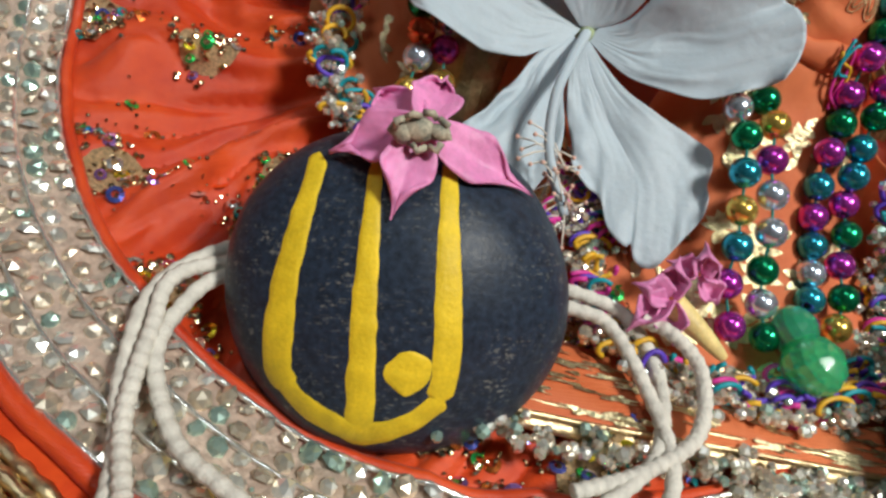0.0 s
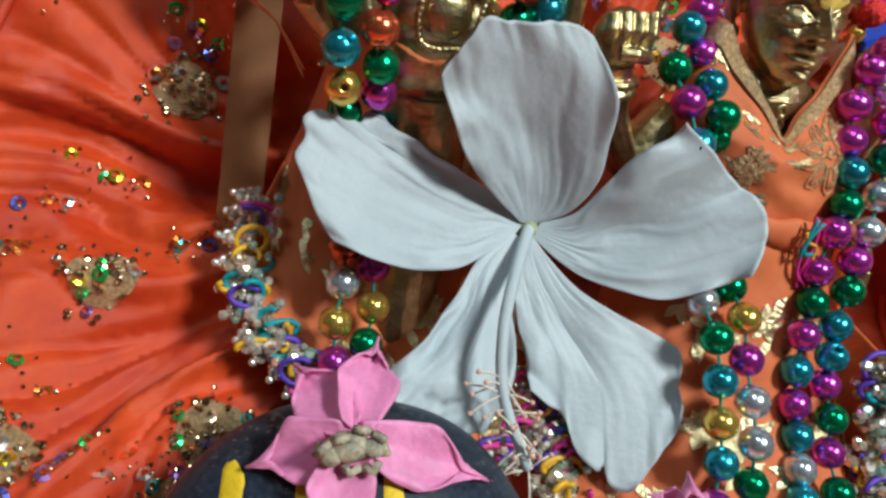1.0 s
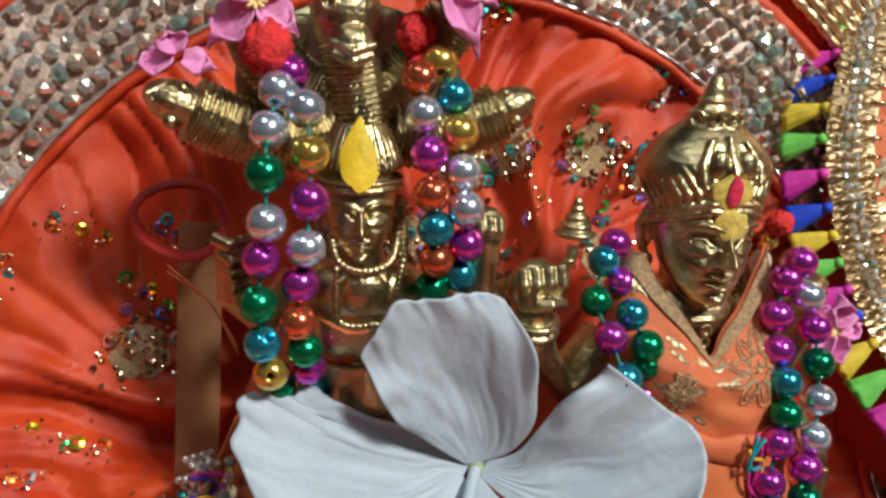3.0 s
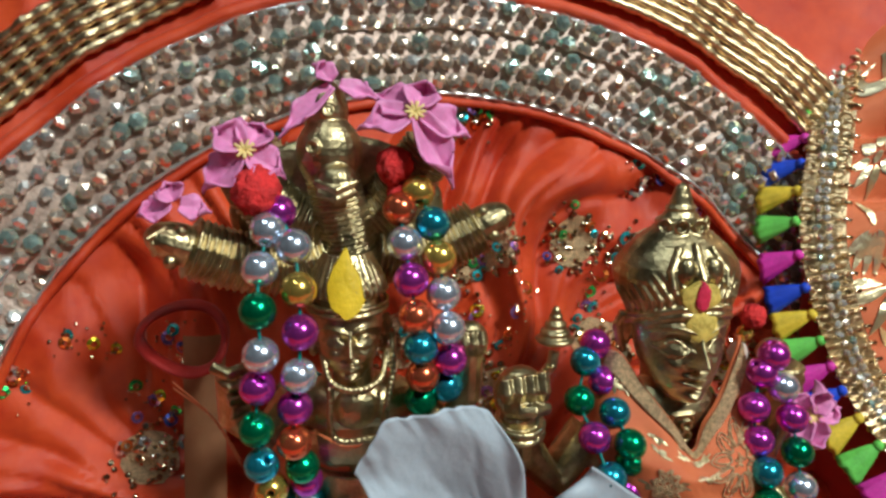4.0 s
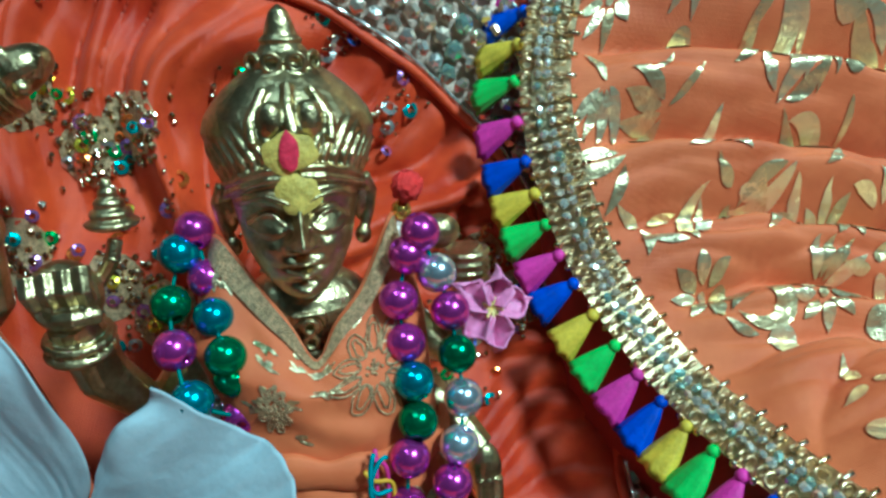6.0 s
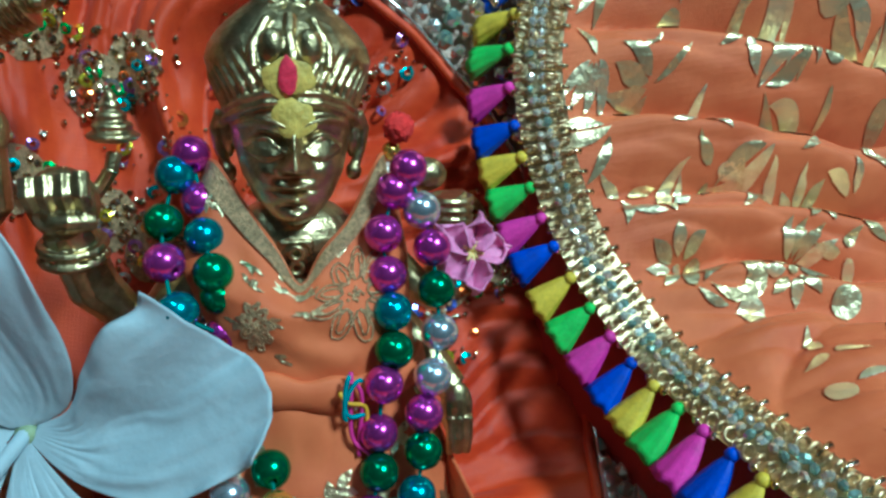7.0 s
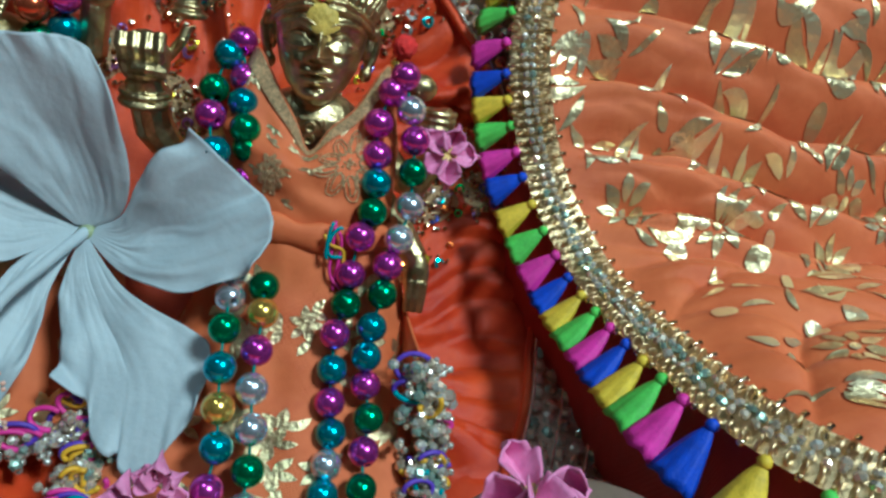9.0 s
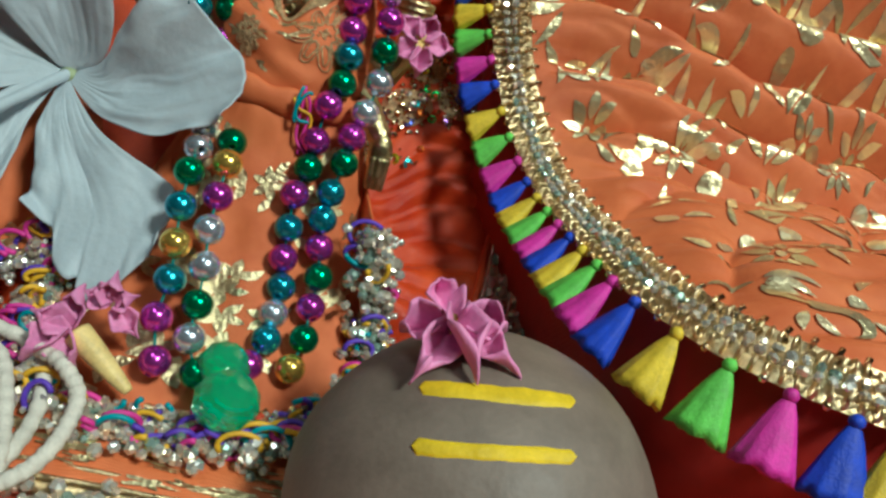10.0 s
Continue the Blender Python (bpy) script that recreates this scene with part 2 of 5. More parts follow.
# ---- mesh tools ----
class Geo:
    def __init__(self):
        self.v, self.f = [], []

    def grid(self, fn, nu, nv, cu=False, cv=False):
        k = len(self.v)
        for i in range(nu):
            for j in range(nv):
                self.v.append(tuple(fn(i / (nu if cu else nu - 1), j / (nv if cv else nv - 1))))
        for i in range(nu if cu else nu - 1):
            for j in range(nv if cv else nv - 1):
                a, b = (i + 1) % nu, (j + 1) % nv
                self.f.append((k + i * nv + j, k + a * nv + j, k + a * nv + b, k + i * nv + b))
        return self

    def ball(self, c, r, rot=None, nu=20, nv=12):
        c = Vector(c)
        r = (r, r, r) if isinstance(r, (int, float)) else r
        m = rot.to_matrix() if isinstance(rot, Euler) else (rot or Matrix.Identity(3))
        k = len(self.v)
        self.v.append(tuple(c + m @ Vector((0, 0, -r[2]))))
        for j in range(1, nv):
            b = -math.pi / 2 + math.pi * j / nv
            for i in range(nu):
                a = 2 * math.pi * i / nu
                self.v.append(tuple(c + m @ Vector((r[0] * math.cos(a) * math.cos(b), r[1] * math.sin(a) * math.cos(b), r[2] * math.sin(b)))))
        self.v.append(tuple(c + m @ Vector((0, 0, r[2]))))
        top = len(self.v) - 1
        for i in range(nu):
            self.f.append((k, k + 1 + (i + 1) % nu, k + 1 + i))
            for j in range(nv - 2):
                a, b = k + 1 + j * nu, k + 1 + (j + 1) * nu
                self.f.append((a + i, a + (i + 1) % nu, b + (i + 1) % nu, b + i))
            a = k + 1 + (nv - 2) * nu
            self.f.append((top, a + i, a + (i + 1) % nu))
        return self

    def sweep(self, pts, rad, n=8, closed=False, flat=1.0, side=None):
        """A tube along pts; rad a number or a function of 0..1."""
        pts = [Vector(p) for p in pts]
        m = len(pts)
        k = len(self.v)
        ref = Vector(side) if side else None
        prev = None
        for i, p in enumerate(pts):
            a = pts[(i - 1) % m] if closed or i else p
            b = pts[(i + 1) % m] if closed or i < m - 1 else p
            t = (b - a).normalized()
            if ref:
                x = (ref - t * ref.dot(t)).normalized()
            elif prev is None:
                x = t.orthogonal().normalized()
            else:
                x = (prev - t * prev.dot(t)).normalized()
            prev = x
            y = t.cross(x)
            r = rad(i / (m - 1)) if callable(rad) else rad
            for j in range(n):
                a = 2 * math.pi * j / n
                self.v.append(tuple(p + x * r * math.cos(a) + y * r * flat * math.sin(a)))
        for i in range(m if closed else m - 1):
            q = (i + 1) % m
            for j in range(n):
                z = (j + 1) % n
                self.f.append((k + i * n + j, k + i * n + z, k + q * n + z, k + q * n + j))
        if not closed:
            self.f.append(tuple(k + j for j in reversed(range(n))))
            self.f.append(tuple(k + (m - 1) * n + j for j in range(n)))
        return self

    def lathe(self, prof, n, m=None):
        m = m or Matrix.Identity(4)
        return self.grid(lambda i, j: m @ Vector((prof[round(i * (len(prof) - 1))][0] * math.cos(2 * math.pi * j), prof[round(i * (len(prof) - 1))][0] * math.sin(2 * math.pi * j), prof[round(i * (len(prof) - 1))][1])), len(prof), n, cv=True)

    def block(self, a, b):
        k = len(self.v)
        self.v += [(x, y, z) for x in (a[0], b[0]) for y in (a[1], b[1]) for z in (a[2], b[2])]
        self.f += [tuple(k + i for i in q) for q in ((0, 1, 3, 2), (4, 6, 7, 5), (0, 4, 5, 1), (2, 3, 7, 6), (0, 2, 6, 4), (1, 5, 7, 3))]
        return self

    def mesh(self, name, material, smooth=True):
        me = bpy.data.meshes.new(name)
        me.from_pydata(self.v, [], self.f)
        me.polygons.foreach_set("use_smooth", [smooth] * len(me.polygons))
        me.materials.append(material)
        bm = bmesh.new()
        bm.from_mesh(me)
        bmesh.ops.recalc_face_normals(bm, faces=bm.faces)
        bm.to_mesh(me)
        bm.free()
        me.update()
        return me


def part(name, geo, material, parent=None, label="", smooth=True):
    me = geo if isinstance(geo, bpy.types.Mesh) else geo.mesh(name, material, smooth)
    ob = new(name, me)
    if parent:
        ob.parent = parent
    if label:
        tagged(ob, label)
    return ob


def thing(name, place, label, category, group="", kind=""):
    ob = new(name)
    ob.empty_display_size = 0.005
    ob.location = place
    return tagged(ob, label, category, group, kind)


def local(parent, geo):
    """Moves a geo from world places to those of its parent, which is not turned."""
    o = parent.location
    geo.v = [(x - o.x, y - o.y, z - o.z) for x, y, z in geo.v]
    return geo


def smooth_line(pts, n):
    """n points of a curve through pts, evenly spaced."""
    p = np.array(pts, float)
    k = np.vstack([2 * p[0] - p[1], p, 2 * p[-1] - p[-2]])
    out = []
    for i in range(1, len(k) - 2):
        for s in np.linspace(0, 1, 24, endpoint=False):
            a, b, c, d = k[i - 1:i + 3]
            out.append(0.5 * (2 * b + (c - a) * s + (2 * a - 5 * b + 4 * c - d) * s ** 2 + (3 * b - a - 3 * c + d) * s ** 3))
    out.append(p[-1])
    out = np.array(out)
    s = np.r_[0, np.cumsum(np.linalg.norm(np.diff(out, axis=0), axis=1))]
    q = np.linspace(0, s[-1], n)
    return np.stack([np.interp(q, s, out[:, i]) for i in range(out.shape[1])], 1)


def nz(x, y, z=0.0):
    return noise.noise(Vector((x, y, z)))


def ease(a, b, x):
    t = min(1, max(0, (x - a) / (b - a)))
    return t * t * (3 - 2 * t)


# ---- the draped orange cloth: floor in front, back rising behind the statues ----
PROFILE = np.array([(-.10, .012), (.04, .012), (.07, .015), (.10, .023), (.135, .036), (.152, .047), (.165, .062), (.173, .085), (.179, .115), (.183, .145), (.190, .175), (.205, .20), (.24, .215), (.30, .22)])
_u = np.r_[0, np.cumsum(np.linalg.norm(np.diff(PROFILE, axis=0), axis=1))]
_q = np.linspace(0, _u[-1], 1044)
_d = np.stack([np.interp(_q, _u, PROFILE[:, i]) for i in (0, 1)], 1)
_w = np.hanning(31) / np.hanning(31).sum()
_s = np.stack([np.convolve(np.pad(_d[:, i], 15, mode="edge"), _w, "valid") for i in (0, 1)], 1)
_s[:16], _s[-16:] = _d[:16], _d[-16:]
_t = np.gradient(_s, axis=0)
_t /= np.linalg.norm(_t, axis=1)[:, None]
RING_C, RING_IN, RING_OUT = (0.035, 0.271), 0.0985, 0.1205


def pleat(x, u):
    dx, du = x - RING_C[0], u - RING_C[1]
    r, a = math.hypot(dx, du), math.atan2(du, dx)
    a2 = a + 0.25 * nz(a * 2, r * 25)
    fold = math.sin(a2 * 12 + 2.4 * nz(x * 30, u * 30)) + 0.55 * math.sin(a2 * 27 + 1 + 2.5 * nz(x * 50, u * 50, 3))
    k = ease(0.025, 0.06, r) * (1 - ease(0.085, 0.1, r))
    out = ease(0.125, 0.16, r)
    fold = fold if fold < 0 else fold ** 1.4 * 0.9
    near = ease(0.045, 0.075, r) * (1 - ease(0.094, 0.0985, r))
    tuck = abs(math.sin(a2 * 38 + 1.6 * nz(math.cos(a) * 6, math.sin(a) * 6, 11))) ** 0.55
    dip = 0.008 * math.exp(-((x - 0.008) ** 2 + (u - 0.192) ** 2) / 0.0009)
    return -dip + 0.0038 * fold * k + 0.0026 * (tuck - 0.7) * near + 0.0020 * nz(x * 45, u * 45, 7) - 0.0026 * abs(nz(x * 62, u * 40, 31)) * ease(0.02, 0.05, r) + 0.004 * out * nz(x * 20, u * 20, 2)


def cloth(x, u, h=0.0, flat=False):
    i = min(len(_q) - 1, max(0, u / _u[-1] * (len(_q) - 1)))
    a = int(i)
    b = min(a + 1, len(_q) - 1)
    f = i - a
    y, z = _s[a] * (1 - f) + _s[b] * f
    ty, tz = _t[a] * (1 - f) + _t[b] * f
    h += pleat(x, u) if not flat else 0
    return Vector((x, y - tz * h, z + ty * h))


def ring(r, a):
    return RING_C[0] + r * math.cos(a), RING_C[1] + r * math.sin(a)

# ---- unseen room shell round the altar, added for bounced light and reflections ----
ROOM = 1.6
g = Geo().block((-ROOM, -ROOM, -0.46), (ROOM, ROOM, -0.40))
tagged(part("floor", g, WALL), "plain unseen room floor, added for bounced light", "floor", kind="structure")
g = Geo().block((-ROOM, -ROOM, 1.9), (ROOM, ROOM, 1.96))
tagged(part("ceiling", g, WALL), "plain unseen room ceiling, added for bounced light", "ceiling", kind="structure")
for nm, a, b in (("wall_north", (-ROOM, ROOM, -0.4), (ROOM, ROOM + 0.06, 1.9)), ("wall_south", (-ROOM, -ROOM - 0.06, -0.4), (ROOM, -ROOM, 1.9)),
                 ("wall_east", (ROOM, -ROOM, -0.4), (ROOM + 0.06, ROOM, 1.9)), ("wall_west", (-ROOM - 0.06, -ROOM, -0.4), (-ROOM, ROOM, 1.9))):
    tagged(part(nm, Geo().block(a, b), WALL), "plain unseen room wall, added for bounced light", "wall", kind="structure")
table = thing("altar_table", (0.05, 0.1, -0.4), "low dark wooden altar table under the cloth", "table")
part("tabletop", local(table, Geo().block((-0.42, -0.13, -0.03), (0.52, 0.36, 0.0))), WOOD, table, smooth=False)
for sx in (-0.38, 0.45):
    for sy in (-0.10, 0.30):
        part("leg", local(table, Geo().block((sx, sy, -0.4), (sx + 0.04, sy + 0.04, -0.03))), WOOD, table, smooth=False)
back = thing("backrest", (0.04, 0.24, 0.0), "padded seat back hidden under the orange cloth", "backrest")
part("board", local(back, Geo().block((-0.25, 0.215, 0.0), (0.34, 0.26, 0.19))), WOOD, back, smooth=False)

# ---- orange cloth with its bands ----
drape = thing("orange_cloth", (0.04, 0.1, 0.0), "bright orange satin cloth with silver sequin border, draped in folds", "cloth")
part("satin", local(drape, Geo().grid(lambda i, j: cloth(0.04 + 0.30 * (0.45 * (2 * i - 1) + 0.55 * (2 * i - 1) ** 3), 0.03 + 0.488 * j), 420, 460)), ORANGE, drape)


def band(r0, r1, h, nu, nv, lump=0.0):
    return Geo().grid(lambda i, j: cloth(*ring(r0 + (r1 - r0) * j, 2 * math.pi * i), h + lump * math.sin(math.pi * j)), nu, nv, cu=True)


def hoop(r, h, rad, n=260, wob=0.0):
    return Geo().sweep([cloth(*ring(r + wob * nz(math.cos(2 * math.pi * k / n) * 9, math.sin(2 * math.pi * k / n) * 9), 2 * math.pi * k / n), h) for k in range(n)], rad, 7, closed=True)


part("border_backing", local(drape, band(RING_IN, RING_OUT, 0.0010, 240, 8, 0.0006)), mat("dull_silver_net", (0.60, 0.46, 0.37), 0.5, 0.4, 0.4, 500, bump=0.6), drape, "dull silver net backing")
part("inner_hem", local(drape, hoop(RING_IN - 0.0008, 0.0012, 0.0011, wob=0.0006)), ORANGE, drape, "orange rolled hem")
part("outer_hem", local(drape, hoop(RING_OUT + 0.0012, 0.0014, 0.0016, wob=0.0008)), ORANGE, drape, "orange rolled hem")
rng = random.Random(4)
gems = Geo()


def gem(geo, x, u, r, h, tilt=0.5):
    """A small faceted dome, turned at random."""
    c = cloth(x, u, h)
    n = (cloth(x, u, h + 0.001) - c).normalized()
    m = (n.to_track_quat("Z", "Y").to_matrix() @ Euler((rng.uniform(-tilt, tilt), rng.uniform(-tilt, tilt), rng.uniform(0, 6))).to_matrix())
    k = len(geo.v)
    for q, (rr, zz) in enumerate(((r, 0.0), (r * 0.72, r * 0.45))):
        for s in range(6):
            geo.v.append(tuple(c + m @ Vector((rr * math.cos(s * math.pi / 3 + q * 0.5), rr * math.sin(s * math.pi / 3 + q * 0.5), zz))))
    geo.v.append(tuple(c + m @ Vector((0, 0, r * 0.62))))
    for s in range(6):
        z = (s + 1) % 6
        geo.f += [(k + s, k + z, k + 6 + s), (k + z, k + 6 + z, k + 6 + s), (k + 6 + s, k + 6 + z, k + 12)]
    geo.f.append(tuple(k + s for s in reversed(range(6))))


rows = 6
for j in range(rows):
    r = RING_IN + 0.0018 + (RING_OUT - RING_IN - 0.0036) * j / (rows - 1)
    n = int(2 * math.pi * r / 0.0038)
    for k in range(n):
        a = 2 * math.pi * (k + 0.5 * (j % 2)) / n + rng.uniform(-0.003, 0.003)
        if math.radians(27) < a < math.radians(141):
            continue
        gem(gems, *ring(r + rng.uniform(-0.0004, 0.0004), a), rng.uniform(0.0014, 0.0022), 0.0017, 0.75)
for k in range(120):
    gem(gems, *ring(rng.uniform(RING_IN + 0.001, RING_OUT - 0.001), rng.uniform(0, 2 * math.pi)), rng.uniform(0.0004, 0.0004), 0.0022, 0.8)
tagged(part("gem_border", local(drape, gems), GEM, drape, "silver faceted sequin gems", smooth=False), kind="stuff")
for r in (RING_IN + 0.0006, RING_IN + 0.0078, RING_IN + 0.0150, RING_OUT - 0.0006):
    part("silver_cord", local(drape, hoop(r, 0.0022, lambda s: 0.00045 + 0.0001 * math.sin(900 * s), n=600)), SILVER, drape)
for i in range(6):
    part("gold_ribbon_cord", local(drape, hoop(RING_OUT + 0.0062 + 0.0022 * i, 0.0016, lambda s: 0.0011 + 0.0002 * math.sin(1200 * s), n=700)), ZARI, drape)

# sequins scattered over the folds
seq, seeds, patch = Geo(), Geo(), Geo()


def sequin(geo, x, u, r, h=0.0004):
    c = cloth(x, u, h)
    n = (cloth(x, u, h + 0.001) - c).normalized()
    m = n.to_track_quat("Z", "Y").to_matrix() @ Euler((rng.uniform(-0.5, 0.5), rng.uniform(-0.5, 0.5), 0)).to_matrix()
    geo.grid(lambda i, j: c + m @ Vector(((r * (0.45 + 0.55 * j)) * math.cos(2 * math.pi * i), (r * (0.45 + 0.55 * j)) * math.sin(2 * math.pi * i), 0.0003 * (1 - j))), 10, 2, cu=True)


for k in range(94):
    rr = 0.03 + 0.066 * math.sqrt(rng.random())
    a = rng.uniform(0, 2 * math.pi)
    cx, cu = ring(rr, a)
    if cx > 0.092 and cu < 0.275:
        continue
    if k % 2 == 0:
        patch.grid(lambda i, j: cloth(*ring(min(RING_IN - 0.0015, rr + 0.0062 * j * math.sin(2 * math.pi * i) * (1 + 0.3 * nz(3 * math.cos(6.283 * i), 3 * math.sin(6.283 * i), k))), a + 0.0052 * j * math.cos(2 * math.pi * i) / rr), 0.0004), 20, 5, cu=True)
        for q in range(70):
            da, dr = rng.gauss(0, 0.0045), rng.gauss(0, 0.0042)
            if abs(da) < 0.0075 and abs(dr) < 0.0075 and rr + dr < RING_IN - 0.002:
                x, u = ring(rr + dr, a + da / rr)
                gem(seeds, x, u, rng.uniform(0.0005, 0.0010), 0.0005, 0.6)
        for q in range(6):
            x, u = ring(min(RING_IN - 0.002, rr + rng.gauss(0, 0.0035)), a + rng.gauss(0, 0.0035) / rr)
            sequin(seq, x, u, rng.uniform(0.0010, 0.0016), 0.0012)
    else:
        for q in range(4):
            x, u = ring(min(RING_IN - 0.002, rr + 0.004 * q * rng.uniform(0.6, 1.2)), a + rng.gauss(0, 0.02))
            sequin(seq, x, u, rng.uniform(0.0012, 0.0018))
            for w in range(7):
                gem(seeds, x + rng.gauss(0, 0.0018), u + rng.gauss(0, 0.0018), rng.uniform(0.0003, 0.0005), 0.0005, 0.7)
tagged(part("sheer_patch", local(drape, patch), BROCADE, drape, "dull gold embroidered patch"), kind="stuff")
tagged(part("sequin_work", local(drape, seq), HOLO, drape, "holographic ring sequins in many colours", smooth=False), kind="stuff")
tagged(part("beadwork", local(drape, seeds), GOLDBEAD, drape, "tiny gold seed beads in clusters", smooth=False), kind="stuff")

# ---- gold printed cloth on the raised seat, with its tasselled edge ----
EDGE = smooth_line([(.162, .216, .196), (.148, .201, .176), (.137, .188, .158), (.128, .176, .140), (.122, .167, .122), (.124, .161, .104), (.130, .156, .088), (.138, .145, .0745), (.142, .130, .070), (.145, .110, .0685), (.149, .093, .0675), (.159, .079, .067), (.176, .069, .067), (.205, .062, .066), (.25, .06, .065)], 240)
_e = np.gradient(EDGE, axis=0)
_e /= np.linalg.norm(_e, axis=1)[:, None]
_n = np.array((-0.35, -0.55, 0.76))
_o = np.cross(_n, _e)
_o *= np.sign(_o[:, :1])
EDGE = EDGE - 0.0045 * _o / np.linalg.norm(_o, axis=1)[:, None]

EDGE_LENGTH = float(np.linalg.norm(np.diff(EDGE, axis=0), axis=1).sum())


def seat(i, j, h=0.0):
    """i along the edge, j outwards from it over the raised seat."""
    k = i * (len(EDGE) - 1)
    a = int(min(k, len(EDGE) - 2))
    p = EDGE[a] + (EDGE[a + 1] - EDGE[a]) * (k - a)
    w = 0.16 * j
    back = ease(0.135, 0.185, p[1])
    x, y = p[0] + w, p[1] + w * (0.10 - 0.18 * back) * (1 - ease(0.5, 1, i)) + w * 0.9 * ease(0.62, 0.95, i)
    z = p[2] + 0.012 * (1 - math.exp(-w / 0.018)) + 0.02 * back * w / 0.16
    fan = 1 - ease(0.0, 0.22, i)
    y, z = y - 0.15 * w * fan, z + 0.9 * w * fan
    s = i * EDGE_LENGTH
    high = ease(0.118, 0.150, p[1])
    wave = (s - 0.22 * w) / 0.0165 + 0.55 * nz(x * 22, y * 22, 2) + 0.12 * nz(x * 70, y * 70, 5)
    roll = abs(math.sin(math.pi * wave)) ** 0.75
    slant = (0.8 * y - 0.6 * x) / 0.026 + 0.8 * nz(x * 20, y * 20, 6)
    crease = abs(math.sin(math.pi * slant)) ** 0.6
    lift = 0.0080 * (roll - 0.6) * high * (0.75 + 0.9 * nz(x * 14, y * 14, 12)) + 0.0072 * (crease - 0.6) * (1 - high) * (0.6 + nz(x * 22, y * 22, 15))
    lift += 0.0013 * abs(math.sin(math.pi * (1.7 * wave + 0.6 * slant))) + 0.0030 * nz(x * 26, y * 40, 4) + 0.0004 * nz(x * 110, y * 110, 9)
    fine = abs(math.sin(math.pi * ((s - 0.35 * w) / 0.0062 + 1.3 * nz(x * 34, y * 34, 21))))
    lift += 0.0016 * (fine ** 0.6 - 0.6) * (0.5 + 0.9 * nz(x * 30, y * 30, 23)) * (0.45 + 0.55 * high)
    lift *= ease(0.004, 0.022, w)
    y -= 0.65 * lift * high
    z += lift
    return Vector((x, y - 0.8 * h, z + h))


printed = thing("printed_cloth", (0.2, 0.12, 0.03), "peach orange cloth with gold foil floral print, tasselled along its edge", "cloth")
part("cotton", local(printed, Geo().grid(lambda i, j: seat(i, j ** 1.4), 460, 210)), PEACH, printed)
# Turned edge in deep red: shade under the tassels is in the colour.
part("turned_edge", local(printed, Geo().grid(lambda i, j: seat(i, 0.0, 0) + Vector((0.008 * j, 0.004 * j, -0.055 * j)), 200, 12)), RED_SHADED_CLOTH, printed, "red lining, its tone darkened for shade under the tassels")
mound = thing("side_cushion", (0.22, 0.13, 0.0), "cushion under the printed cloth, red cover", "cushion")
part("cover", local(mound, Geo().block((0.162, 0.085, 0.0), (0.30, 0.30, 0.058))), RED_SHADED_CLOTH, mound, smooth=False)

foil = Geo()


def laid(i, j, lx, ly):
    """A place on the printed cloth, lx and ly metres from (i, j)."""
    return seat(min(1, max(0, i + ly / EDGE_LENGTH)), min(1, max(0.02, j + lx / 0.16)), 0.00035)


def leaf(geo, i, j, ang, ln, wd, bend=0.0, start=0.0, full=0.8):
    """A curved leaf of foil, broadest where full puts it."""
    pts, x, y = [], start * math.cos(ang), start * math.sin(ang)
    for q in range(15):
        a = ang + bend * q / 14
        pts.append((x, y, a, wd * math.sin(math.pi * (q / 14) ** full)))
        x, y = x + ln / 14 * math.cos(a), y + ln / 14 * math.sin(a)

    def at(s, t):
        px, py, a, w = pts[round(s * 14)]
        return laid(i, j, px - w * (t - 0.5) * math.sin(a), py + w * (t - 0.5) * math.cos(a))
    geo.grid(at, 15, 5)


def dot(geo, i, j, r, ox=0.0, oy=0.0):
    geo.grid(lambda s, t: laid(i, j, ox + r * t * math.cos(2 * math.pi * s), oy + r * t * math.sin(2 * math.pi * s)), 16, 4, cu=True)


taken = []
for k in range(4200):
    i, j = rng.uniform(0.02, 0.94), 0.085 + 0.66 * rng.random() ** 1.15
    here = seat(i, j)
    if any((here - q).length < 0.0098 for q in taken):
        continue
    taken.append(here)
    kind = len(taken) % 6
    a0 = rng.uniform(0, 6.28)
    if kind == 0:
        for q in range(8):
            leaf(foil, i, j, a0 + q * 0.785, rng.uniform(0.0044, 0.0052), 0.0022, 0.3, 0.0015)
        dot(foil, i, j, 0.0009)
    elif kind == 1:
        for q in range(4):
            leaf(foil, i, j, a0 + q * 0.55, rng.uniform(0.0070, 0.0092), 0.0021, 1.1 - 0.5 * q, 0.0012)
        leaf(foil, i, j, a0 + 3.6, 0.0085, 0.0013, -0.8)
    elif kind == 2:
        leaf(foil, i, j, a0, 0.0165, 0.0040, 4.2, 0.0, 0.5)
        leaf(foil, i, j, a0 + 2.4, 0.0060, 0.0018, -1.0, 0.0018)
        leaf(foil, i, j, a0 + 3.1, 0.0055, 0.0017, -0.6, 0.0018)
    elif kind == 3:
        leaf(foil, i, j, a0, 0.0135, 0.0026, 1.3)
        leaf(foil, i, j, a0 + 0.9, 0.0095, 0.0024, -0.9, 0.0015)
        leaf(foil, i, j, a0 - 1.0, 0.0088, 0.0022, 0.8, 0.0015)
    elif kind == 4:
        dot(foil, i, j, rng.uniform(0.0018, 0.0026))
        leaf(foil, i, j, a0, 0.0065, 0.0014, 0.9, 0.0042)
    else:
        for q in range(3):
            leaf(foil, i, j, a0 + 2.1 * q, 0.0056, 0.0021, 0.5, 0.0010, 0.6)
tagged(part("foil_print", local(printed, foil), FOIL, printed, "shiny gold foil leaf and scroll print"), kind="stuff")

